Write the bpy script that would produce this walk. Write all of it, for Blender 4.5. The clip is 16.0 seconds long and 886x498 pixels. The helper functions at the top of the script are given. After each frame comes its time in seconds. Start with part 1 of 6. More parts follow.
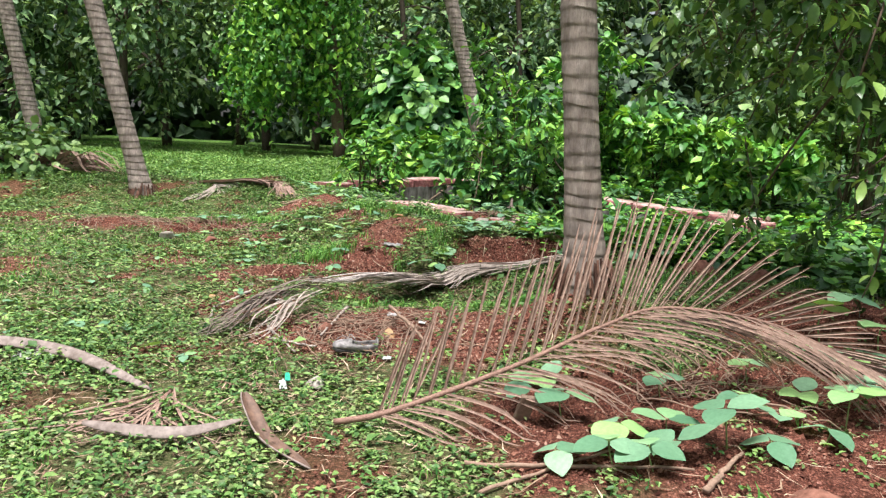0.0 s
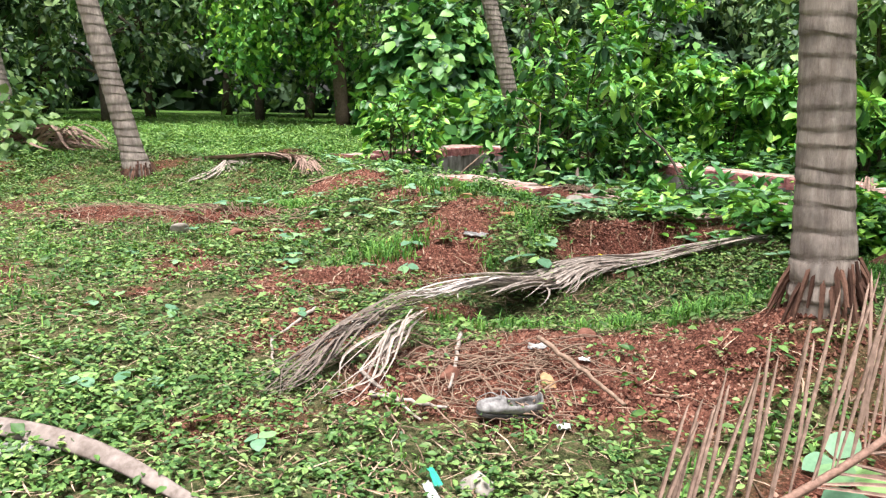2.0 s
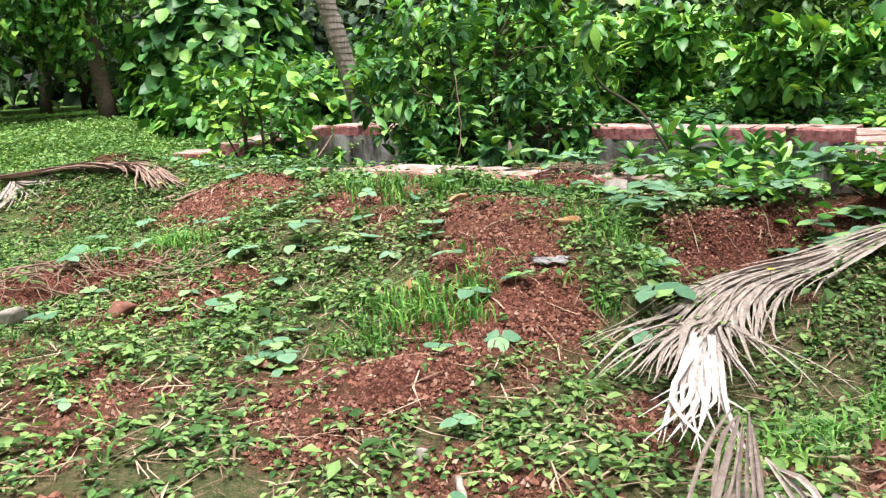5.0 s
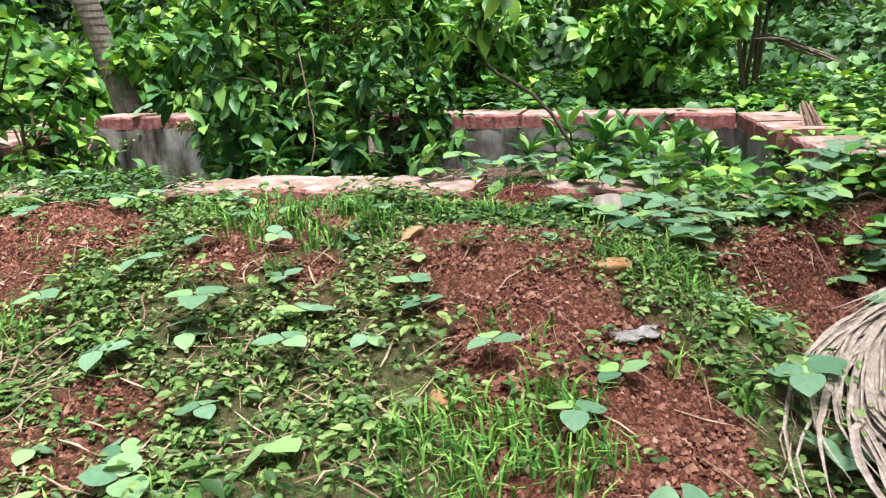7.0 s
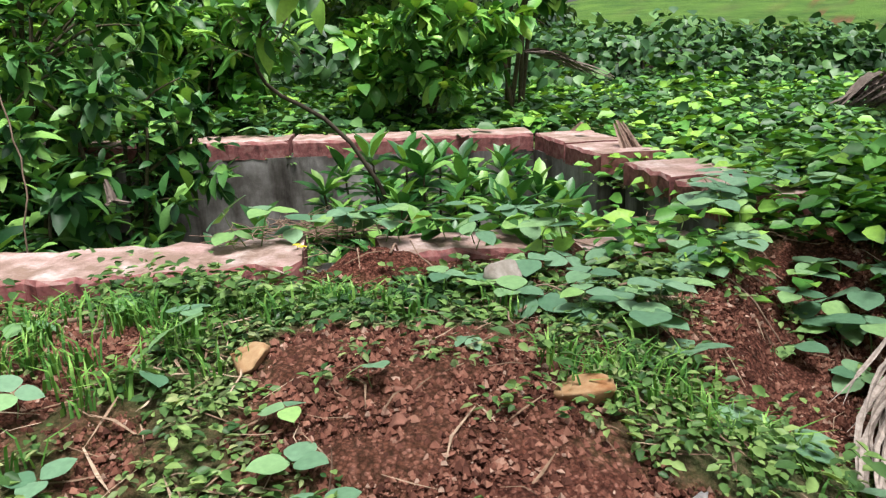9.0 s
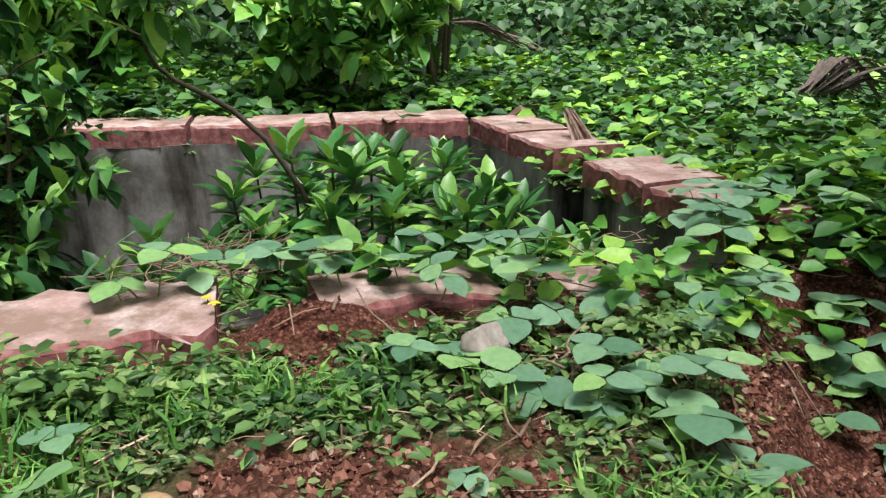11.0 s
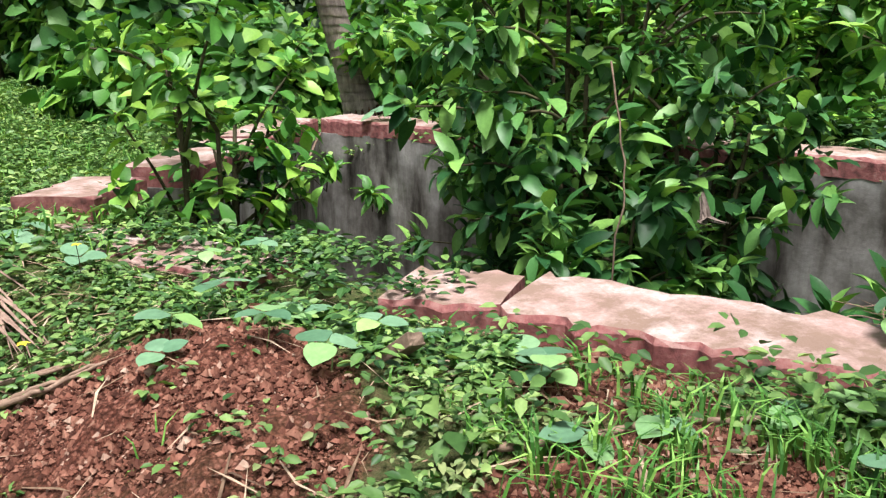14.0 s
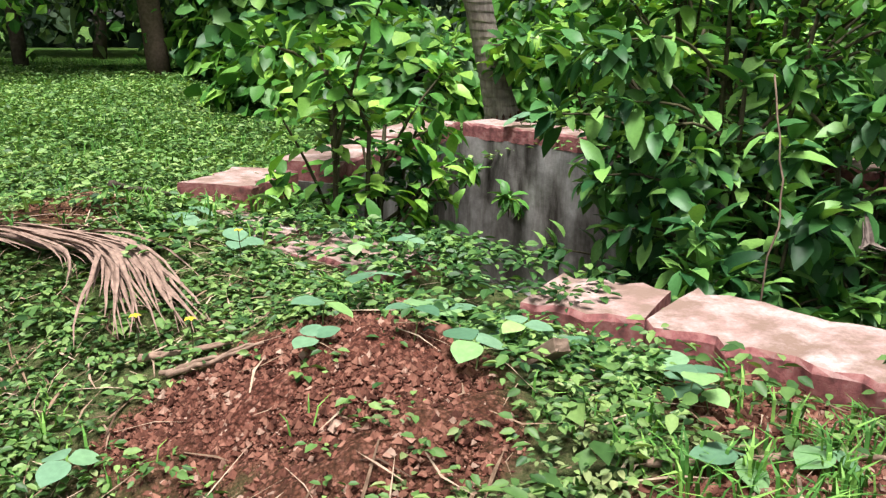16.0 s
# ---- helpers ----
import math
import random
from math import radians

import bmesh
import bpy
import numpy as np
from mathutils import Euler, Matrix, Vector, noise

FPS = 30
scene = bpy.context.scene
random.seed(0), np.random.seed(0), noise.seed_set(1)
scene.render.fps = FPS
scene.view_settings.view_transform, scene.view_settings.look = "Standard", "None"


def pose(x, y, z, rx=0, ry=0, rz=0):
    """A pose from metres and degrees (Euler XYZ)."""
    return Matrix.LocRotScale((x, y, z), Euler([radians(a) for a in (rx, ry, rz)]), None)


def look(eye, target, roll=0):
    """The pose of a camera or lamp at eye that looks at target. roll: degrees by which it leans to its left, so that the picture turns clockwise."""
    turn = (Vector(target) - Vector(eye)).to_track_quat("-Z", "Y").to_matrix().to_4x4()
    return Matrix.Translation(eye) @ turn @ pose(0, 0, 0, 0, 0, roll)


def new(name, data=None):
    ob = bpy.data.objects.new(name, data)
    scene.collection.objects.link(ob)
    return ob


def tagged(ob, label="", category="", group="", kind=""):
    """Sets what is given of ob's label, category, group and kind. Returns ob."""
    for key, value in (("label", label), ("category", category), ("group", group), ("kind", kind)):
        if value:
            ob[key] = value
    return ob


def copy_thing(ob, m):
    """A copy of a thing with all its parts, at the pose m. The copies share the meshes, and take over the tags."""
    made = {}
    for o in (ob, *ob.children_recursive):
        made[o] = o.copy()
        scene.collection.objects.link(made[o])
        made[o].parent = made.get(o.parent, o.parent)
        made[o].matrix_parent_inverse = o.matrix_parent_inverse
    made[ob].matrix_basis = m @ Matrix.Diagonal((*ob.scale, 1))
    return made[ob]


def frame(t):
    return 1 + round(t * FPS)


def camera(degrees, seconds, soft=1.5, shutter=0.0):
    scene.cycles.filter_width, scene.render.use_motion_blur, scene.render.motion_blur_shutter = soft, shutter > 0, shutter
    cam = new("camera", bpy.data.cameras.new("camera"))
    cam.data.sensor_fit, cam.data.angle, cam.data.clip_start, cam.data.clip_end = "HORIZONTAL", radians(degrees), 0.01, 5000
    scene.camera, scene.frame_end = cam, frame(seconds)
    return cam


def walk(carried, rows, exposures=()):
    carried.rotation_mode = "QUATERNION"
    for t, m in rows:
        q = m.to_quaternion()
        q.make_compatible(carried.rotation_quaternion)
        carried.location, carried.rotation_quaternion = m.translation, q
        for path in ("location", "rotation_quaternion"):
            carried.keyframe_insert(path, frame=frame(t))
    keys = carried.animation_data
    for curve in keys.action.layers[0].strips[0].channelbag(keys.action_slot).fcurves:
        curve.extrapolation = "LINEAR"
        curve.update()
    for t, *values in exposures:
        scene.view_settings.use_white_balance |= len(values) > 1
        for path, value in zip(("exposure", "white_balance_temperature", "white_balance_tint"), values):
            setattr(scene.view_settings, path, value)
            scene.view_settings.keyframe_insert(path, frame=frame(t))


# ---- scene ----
cam = camera(57.4, 16.0, soft=1.3)
PATH = [
    (0, (-0.084, 0.443, 1.314), (-0.047, 2.422, 1.028), 3.0),
    (0.5, (-0.206, 0.864, 1.274), (-0.19, 2.845, 0.993), 4.9),
    (1, (-0.373, 1.269, 1.261), (-0.334, 3.238, 0.91), 4.0),
    (1.5, (-0.6, 1.62, 1.251), (-0.502, 3.578, 0.856), 1.5),
    (2, (-0.856, 2.033, 1.222), (-0.771, 3.998, 0.856), 1.6),
    (2.5, (-1.108, 2.404, 1.181), (-0.962, 4.359, 0.788), 2.4),
    (3, (-1.362, 2.724, 1.187), (-1.112, 4.656, 0.734), 1.7),
    (3.5, (-1.596, 3.083, 1.178), (-1.269, 5.001, 0.715), 1.7),
    (4, (-1.812, 3.499, 1.137), (-1.329, 5.386, 0.681), 1.0),
    (4.2, (-1.881, 3.666, 1.136), (-1.342, 5.541, 0.695), 0.2),
    (6.3, (-2.232, 5.678, 1.19), (-1.317, 7.383, 0.685), -4.4),
    (6.5, (-2.272, 5.816, 1.194), (-1.283, 7.472, 0.667), -3.9),
    (7, (-2.266, 6.144, 1.193), (-1.026, 7.626, 0.677), -2.2),
    (7.5, (-2.177, 6.461, 1.22), (-0.724, 7.743, 0.725), -1.3),
    (8, (-2.073, 6.759, 1.214), (-0.487, 7.858, 0.685), -2.2),
    (8.5, (-1.951, 7.014, 1.197), (-0.298, 8.019, 0.688), -2.7),
    (9, (-1.772, 7.241, 1.19), (-0.086, 8.188, 0.681), -1.5),
    (9.5, (-1.603, 7.436, 1.188), (0.147, 8.236, 0.642), 0.4),
    (9.7, (-1.547, 7.497, 1.195), (0.227, 8.243, 0.65), 0.7),
    (11.8, (-1.199, 7.757, 1.296), (0.516, 8.536, 0.625), -1.8),
    (12, (-1.213, 7.784, 1.293), (0.451, 8.673, 0.63), -1.3),
    (12.5, (-1.257, 7.848, 1.289), (0.216, 9.045, 0.658), -1.2),
    (13, (-1.313, 7.888, 1.302), (-0.079, 9.34, 0.697), -1.8),
    (13.5, (-1.541, 7.998, 1.27), (-0.474, 9.599, 0.726), -0.1),
    (14, (-1.589, 8.013, 1.27), (-0.777, 9.759, 0.728), -0.4),
    (14.5, (-1.632, 8.016, 1.268), (-1.021, 9.842, 0.727), 0.0),
    (15, (-1.659, 8.016, 1.266), (-1.147, 9.873, 0.731), 1.1),
    (15.5, (-1.663, 8.021, 1.265), (-1.174, 9.886, 0.733), 1.6),
    (16, (-1.653, 8.024, 1.264), (-1.129, 9.88, 0.736), 1.0),
]
EXPOSURES = [(0, 1.82), (2, 2.02), (4, 1.97), (6.5, 1.88), (7.5, 1.68), (9, 1.48), (10.5, 1.35), (12.5, 1.3), (13.5, 1.58), (14.5, 1.62), (16, 1.63)]
walk(cam, [(t, look(eye, target, roll)) for t, eye, target, roll in PATH], EXPOSURES)

# ---- world and light: a bright overcast day ----
world = bpy.data.worlds.new("world")
scene.world = world
world.use_nodes = True
wn = world.node_tree
sky = wn.nodes.new("ShaderNodeTexSky")
sky.sky_type = "NISHITA"
sky.sun_disc = False
sky.sun_elevation, sky.sun_rotation = radians(76), radians(202)
sky.dust_density, sky.air_density, sky.ozone_density = 4.0, 1.0, 0.6
pale = wn.nodes.new("ShaderNodeHueSaturation")
pale.inputs["Saturation"].default_value = 0.35
wn.links.new(sky.outputs[0], pale.inputs["Color"])
wn.links.new(pale.outputs[0], wn.nodes["Background"].inputs[0])
wn.nodes["Background"].inputs[1].default_value = 0.05
sun_data = bpy.data.lights.new("sun", "SUN")
sun_data.energy, sun_data.angle, sun_data.color = 2.6, radians(28), (1.0, 0.98, 0.97)
sun = new("sun", sun_data)
sun.matrix_world = look((-2, -5, 22), (0, 0, 0))

rng = np.random.default_rng(7)


# ---- materials ----
def nodes_of(name, rough=0.8, spec=0.3):
    m = bpy.data.materials.new(name)
    m.use_nodes = True
    nt = m.node_tree
    p = nt.nodes["Principled BSDF"]
    p.inputs["Roughness"].default_value = rough
    p.inputs["Specular IOR Level"].default_value = spec
    return m, nt, p


def ramp(nt, fac, stops):
    r = nt.nodes.new("ShaderNodeValToRGB")
    while len(r.color_ramp.elements) < len(stops):
        r.color_ramp.elements.new(0.5)
    for e, (pos, col) in zip(r.color_ramp.elements, stops):
        e.position, e.color = pos, (*col, 1)
    nt.links.new(fac, r.inputs[0])
    return r.outputs[0]


def noise_node(nt, scale, detail=4, rough=0.6, coord=None):
    n = nt.nodes.new("ShaderNodeTexNoise")
    n.inputs["Scale"].default_value, n.inputs["Detail"].default_value, n.inputs["Roughness"].default_value = scale, detail, rough
    if coord is None:
        g = nt.nodes.new("ShaderNodeNewGeometry")
        coord = g.outputs["Position"]
    nt.links.new(coord, n.inputs["Vector"])
    return n.outputs["Fac"]


def mixed(nt, fac, a, b, mode="MIX"):
    m = nt.nodes.new("ShaderNodeMix")
    m.data_type, m.blend_type = "RGBA", mode
    for sock, v in ((m.inputs[0], fac), (m.inputs[6], a), (m.inputs[7], b)):
        if isinstance(v, bpy.types.NodeSocket):
            nt.links.new(v, sock)
        else:
            sock.default_value = v if isinstance(v, float) else (*v, 1)
    return m.outputs[2]


def bump(nt, p, height, strength=0.5, dist=0.01):
    b = nt.nodes.new("ShaderNodeBump")
    b.inputs["Strength"].default_value, b.inputs["Distance"].default_value = strength, dist
    nt.links.new(height, b.inputs["Height"])
    nt.links.new(b.outputs[0], p.inputs["Normal"])


def leaf_material(name, dark, mid, light, thin=0.13, rough=0.42, spec=0.3, single=False):
    """Leaves: colour varies from leaf to leaf and in soft patches, and some light passes through."""
    m, nt, p = nodes_of(name, rough, spec)
    g = nt.nodes.new("ShaderNodeNewGeometry")
    if single:
        o = nt.nodes.new("ShaderNodeObjectInfo")
        rnd = o.outputs["Random"]
    else:
        rnd = g.outputs["Random Per Island"]
    col = ramp(nt, rnd, [(0.0, dark), (0.55, mid), (1.0, light)])
    patch = ramp(nt, noise_node(nt, 1.6, 2), [(0.3, (0.72, 0.78, 0.7)), (0.7, (1.12, 1.08, 1.0))])
    col = mixed(nt, 1.0, col, patch, "MULTIPLY")
    fine = ramp(nt, noise_node(nt, 60, 3), [(0.3, (0.82, 0.85, 0.8)), (0.7, (1.1, 1.1, 1.05))])
    col = mixed(nt, 1.0, col, fine, "MULTIPLY")
    nt.links.new(col, p.inputs["Base Color"])
    t = nt.nodes.new("ShaderNodeBsdfTranslucent")
    warm = mixed(nt, 1.0, col, (1.45, 1.35, 0.55), "MULTIPLY")
    nt.links.new(warm, t.inputs["Color"])
    mx = nt.nodes.new("ShaderNodeMixShader")
    mx.inputs[0].default_value = thin
    nt.links.new(p.outputs[0], mx.inputs[1])
    nt.links.new(t.outputs[0], mx.inputs[2])
    nt.links.new(mx.outputs[0], nt.nodes["Material Output"].inputs[0])
    return m


M_LEAF_FRESH = leaf_material("fresh_leaf", (0.03, 0.11, 0.025), (0.11, 0.31, 0.06), (0.36, 0.6, 0.11))
M_LEAF_DEEP = leaf_material("deep_leaf", (0.016, 0.07, 0.026), (0.08, 0.225, 0.07), (0.29, 0.53, 0.14))
M_LEAF_WOODS = leaf_material("woods_leaf", (0.022, 0.055, 0.028), (0.09, 0.18, 0.075), (0.28, 0.4, 0.17), rough=0.5)
# Darker woods leaf: the shade inside the wood is put into its colour.
M_LEAF_FAR_SHADE = leaf_material("far_shade_leaf", (0.014, 0.035, 0.022), (0.042, 0.085, 0.05), (0.12, 0.19, 0.11), rough=0.6)
M_LEAF_HEDGE = leaf_material("hedge_leaf", (0.02, 0.06, 0.025), (0.05, 0.135, 0.05), (0.14, 0.28, 0.095), rough=0.45)
M_LEAF_OLIVE = leaf_material("olive_leaf", (0.045, 0.1, 0.035), (0.12, 0.23, 0.065), (0.27, 0.4, 0.11))
M_LEAF_WEED = leaf_material("weed_leaf", (0.03, 0.085, 0.025), (0.115, 0.22, 0.065), (0.28, 0.4, 0.145), rough=0.45)
M_LEAF_BANK = leaf_material("bank_leaf", (0.02, 0.06, 0.022), (0.07, 0.17, 0.05), (0.22, 0.36, 0.11), rough=0.42)
M_LEAF_PALE = leaf_material("pale_weed_leaf", (0.07, 0.1, 0.04), (0.17, 0.235, 0.095), (0.36, 0.4, 0.2), rough=0.5)
M_LEAF_VINE = leaf_material("vine_leaf", (0.1, 0.22, 0.14), (0.2, 0.35, 0.24), (0.3, 0.5, 0.18), rough=0.45, single=True)
M_LEAF_TREE = leaf_material("tree_leaf", (0.028, 0.075, 0.022), (0.085, 0.19, 0.05), (0.3, 0.44, 0.12), rough=0.3, spec=0.5)
M_LEAF_LUSH = leaf_material("lush_leaf", (0.025, 0.1, 0.03), (0.075, 0.235, 0.07), (0.3, 0.53, 0.13), rough=0.36, spec=0.4)
M_LEAF_FIELD = leaf_material("field_leaf", (0.05, 0.12, 0.035), (0.155, 0.3, 0.085), (0.36, 0.5, 0.19), rough=0.45)
M_GRASS = leaf_material("grass_blade", (0.04, 0.14, 0.03), (0.12, 0.3, 0.06), (0.3, 0.52, 0.13), rough=0.45)


def ground_material():
    """Red laterite soil with gravel; where plants grow it turns to brown litter and moss."""
    m, nt, p = nodes_of("soil", 0.95, 0.15)
    a = nt.nodes.new("ShaderNodeAttribute")
    a.attribute_name = "bare"
    fine, mid, big = noise_node(nt, 55, 6, 0.75), noise_node(nt, 14, 5), noise_node(nt, 1.3, 3)
    red = ramp(nt, fine, [(0.25, (0.06, 0.022, 0.015)), (0.5, (0.19, 0.072, 0.048)), (0.75, (0.34, 0.165, 0.125))])
    red = mixed(nt, 1.0, red, ramp(nt, big, [(0.3, (0.75, 0.72, 0.72)), (0.7, (1.15, 1.1, 1.1))]), "MULTIPLY")
    grain = nt.nodes.new("ShaderNodeTexVoronoi")
    grain.inputs["Scale"].default_value = 95
    geo = nt.nodes.new("ShaderNodeNewGeometry")
    nt.links.new(geo.outputs["Position"], grain.inputs["Vector"])
    tone = nt.nodes.new("ShaderNodeSeparateColor")
    nt.links.new(grain.outputs["Color"], tone.inputs[0])
    red = mixed(nt, 1.0, red, ramp(nt, tone.outputs[0], [(0.0, (0.6, 0.58, 0.56)), (0.6, (1.05, 1.02, 1.0)), (0.93, (1.5, 1.6, 1.65)), (1.0, (2.1, 2.5, 2.7))]), "MULTIPLY")
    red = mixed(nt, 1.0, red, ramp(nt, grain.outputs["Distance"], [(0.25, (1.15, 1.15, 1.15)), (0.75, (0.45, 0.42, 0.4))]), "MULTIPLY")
    litter = ramp(nt, noise_node(nt, 32, 6, 0.75), [(0.3, (0.04, 0.045, 0.018)), (0.46, (0.085, 0.105, 0.038)), (0.58, (0.16, 0.14, 0.07)), (0.72, (0.3, 0.2, 0.13))])
    green = ramp(nt, fine, [(0.3, (0.035, 0.085, 0.017)), (0.7, (0.12, 0.23, 0.05))])
    green = mixed(nt, 1.0, green, ramp(nt, noise_node(nt, 0.35, 6, 0.75), [(0.35, (0.45, 0.55, 0.5)), (0.65, (1.3, 1.2, 1.0))]), "MULTIPLY")
    b = nt.nodes.new("ShaderNodeAttribute")
    b.attribute_name = "lawn"
    col = mixed(nt, b.outputs["Fac"], litter, green)
    col = mixed(nt, a.outputs["Fac"], col, red)
    nt.links.new(col, p.inputs["Base Color"])
    high = mixed(nt, 0.5, fine, grain.outputs["Distance"], "SUBTRACT")
    bump(nt, p, high, 1.0, 0.025)
    return m


def island_material(name, stops, rough=0.9, scale=40, spec=0.2, strength=0.4):
    m, nt, p = nodes_of(name, rough, spec)
    g = nt.nodes.new("ShaderNodeNewGeometry")
    col = ramp(nt, g.outputs["Random Per Island"], stops)
    f = noise_node(nt, scale, 5)
    col = mixed(nt, 1.0, col, ramp(nt, f, [(0.3, (0.6, 0.58, 0.56)), (0.7, (1.2, 1.2, 1.2))]), "MULTIPLY")
    nt.links.new(col, p.inputs["Base Color"])
    bump(nt, p, f, strength, 0.01)
    return m


M_SOIL = ground_material()
M_CLOD = island_material("soil_clod", [(0, (0.06, 0.022, 0.015)), (0.5, (0.2, 0.08, 0.055)), (0.9, (0.31, 0.15, 0.105)), (1, (0.45, 0.31, 0.24))])
M_DRY = island_material("dry_leaflet", [(0, (0.12, 0.07, 0.052)), (0.5, (0.27, 0.175, 0.135)), (1, (0.48, 0.38, 0.32))], 0.7)
M_DRY_PALE = island_material("bleached_leaflet", [(0, (0.12, 0.09, 0.075)), (0.5, (0.36, 0.3, 0.26)), (1, (0.6, 0.54, 0.49))], 0.7)
M_DRY_WHITE = island_material("white_leaflet", [(0, (0.2, 0.16, 0.14)), (0.4, (0.48, 0.42, 0.39)), (1, (0.78, 0.73, 0.7))], 0.65)
M_DRY_DARK = island_material("weathered_leaflet", [(0, (0.06, 0.045, 0.04)), (0.5, (0.17, 0.13, 0.11)), (1, (0.4, 0.35, 0.31))], 0.75)
M_STRAW = island_material("straw_litter", [(0, (0.1, 0.06, 0.04)), (0.4, (0.27, 0.18, 0.12)), (1, (0.55, 0.42, 0.31))], 0.8)
M_FIBRE = island_material("root_fibre", [(0, (0.05, 0.024, 0.017)), (1, (0.19, 0.1, 0.072))], 0.9)
M_RACHIS = island_material("frond_stalk", [(0, (0.2, 0.12, 0.09)), (1, (0.3, 0.18, 0.14))], 0.6, 70)
M_ROOT = island_material("dry_root", [(0, (0.13, 0.08, 0.06)), (0.6, (0.28, 0.19, 0.14)), (1, (0.46, 0.36, 0.27))], 0.85)
M_BARK = island_material("bark", [(0, (0.09, 0.065, 0.045)), (1, (0.14, 0.1, 0.075))], 0.9, 25)
M_STEM = island_material("green_stem", [(0, (0.06, 0.05, 0.03)), (1, (0.1, 0.09, 0.045))], 0.7)
M_WOODS_BARK = island_material("woods_bark", [(0, (0.05, 0.04, 0.03)), (1, (0.1, 0.08, 0.06))], 0.95, 18)


def trunk_material():
    m, nt, p = nodes_of("palm_bark", 0.85, 0.2)
    g = nt.nodes.new("ShaderNodeNewGeometry")
    sc = nt.nodes.new("ShaderNodeMapping")
    sc.inputs["Scale"].default_value = (26, 26, 5)
    nt.links.new(g.outputs["Position"], sc.inputs["Vector"])
    streak = noise_node(nt, 1.0, 5, 0.7, sc.outputs[0])
    blot = noise_node(nt, 9, 4)
    col = ramp(nt, streak, [(0.25, (0.16, 0.125, 0.105)), (0.55, (0.3, 0.255, 0.225)), (0.8, (0.45, 0.4, 0.36))])
    col = mixed(nt, 1.0, col, ramp(nt, blot, [(0.35, (0.62, 0.6, 0.6)), (0.65, (1.15, 1.12, 1.1))]), "MULTIPLY")
    a = nt.nodes.new("ShaderNodeAttribute")
    a.attribute_name = "scar"
    col = mixed(nt, a.outputs["Fac"], col, (0.13, 0.1, 0.085))
    nt.links.new(col, p.inputs["Base Color"])
    bump(nt, p, streak, 0.7, 0.015)
    return m


def coping_material():
    """Red oxide wash on a cement slab; faces pointing up are paler pink and dusty."""
    m, nt, p = nodes_of("red_coping", 0.85, 0.25)
    g = nt.nodes.new("ShaderNodeNewGeometry")
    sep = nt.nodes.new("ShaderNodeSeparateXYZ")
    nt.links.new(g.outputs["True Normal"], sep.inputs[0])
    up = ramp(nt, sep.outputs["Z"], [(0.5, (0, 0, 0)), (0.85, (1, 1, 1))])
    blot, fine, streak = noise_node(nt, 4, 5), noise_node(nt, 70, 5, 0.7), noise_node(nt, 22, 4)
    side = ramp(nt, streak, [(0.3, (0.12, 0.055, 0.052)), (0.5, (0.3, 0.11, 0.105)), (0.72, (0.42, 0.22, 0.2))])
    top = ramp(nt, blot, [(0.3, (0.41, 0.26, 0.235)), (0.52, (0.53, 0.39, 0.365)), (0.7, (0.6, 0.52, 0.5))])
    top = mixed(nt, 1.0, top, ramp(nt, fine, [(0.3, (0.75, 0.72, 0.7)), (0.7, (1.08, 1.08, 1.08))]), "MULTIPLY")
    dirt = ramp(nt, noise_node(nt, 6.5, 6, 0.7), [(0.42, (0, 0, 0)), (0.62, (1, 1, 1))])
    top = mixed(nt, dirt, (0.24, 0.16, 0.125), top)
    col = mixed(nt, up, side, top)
    nt.links.new(col, p.inputs["Base Color"])
    bump(nt, p, fine, 0.5, 0.008)
    return m


def cement_material():
    """Grey cement plaster with dark runs of damp."""
    m, nt, p = nodes_of("cement_wall", 0.9, 0.2)
    g = nt.nodes.new("ShaderNodeNewGeometry")
    sc = nt.nodes.new("ShaderNodeMapping")
    sc.inputs["Scale"].default_value = (4.5, 4.5, 0.9)
    nt.links.new(g.outputs["Position"], sc.inputs["Vector"])
    run = noise_node(nt, 1.0, 5, 0.65, sc.outputs[0])
    fine = noise_node(nt, 45, 5, 0.7)
    blot = noise_node(nt, 3, 4)
    col = ramp(nt, run, [(0.34, (0.05, 0.042, 0.036)), (0.47, (0.2, 0.185, 0.17)), (0.58, (0.33, 0.315, 0.3)), (0.75, (0.43, 0.41, 0.395))])
    col = mixed(nt, 1.0, col, ramp(nt, blot, [(0.35, (0.4, 0.39, 0.37)), (0.6, (1.1, 1.1, 1.1))]), "MULTIPLY")
    col = mixed(nt, 1.0, col, ramp(nt, fine, [(0.3, (0.85, 0.85, 0.85)), (0.7, (1.08, 1.08, 1.08))]), "MULTIPLY")
    nt.links.new(col, p.inputs["Base Color"])
    bump(nt, p, fine, 0.4, 0.006)
    return m


def plain(name, a, b, rough=0.8, scale=30, spec=0.3, strength=0.4):
    m, nt, p = nodes_of(name, rough, spec)
    f = noise_node(nt, scale, 5, 0.65)
    nt.links.new(ramp(nt, f, [(0.3, a), (0.7, b)]), p.inputs["Base Color"])
    bump(nt, p, f, strength, 0.006)
    return m


M_PALM = trunk_material()
M_COPING = coping_material()
M_CEMENT = cement_material()
M_STONE_YELLOW = plain("ochre_stone", (0.26, 0.11, 0.04), (0.46, 0.32, 0.18), 0.9, 18)
M_STONE_RED = plain("laterite_stone", (0.1, 0.04, 0.026), (0.26, 0.12, 0.085), 0.95, 25)
M_STONE_PALE = plain("pale_stone", (0.2, 0.17, 0.14), (0.4, 0.36, 0.32), 0.9, 25)
M_SPATHE = plain("dry_spathe", (0.12, 0.09, 0.075), (0.3, 0.245, 0.22), 0.6, 22)
M_SPATHE_IN = plain("spathe_inside", (0.06, 0.036, 0.026), (0.17, 0.1, 0.07), 0.55, 22)
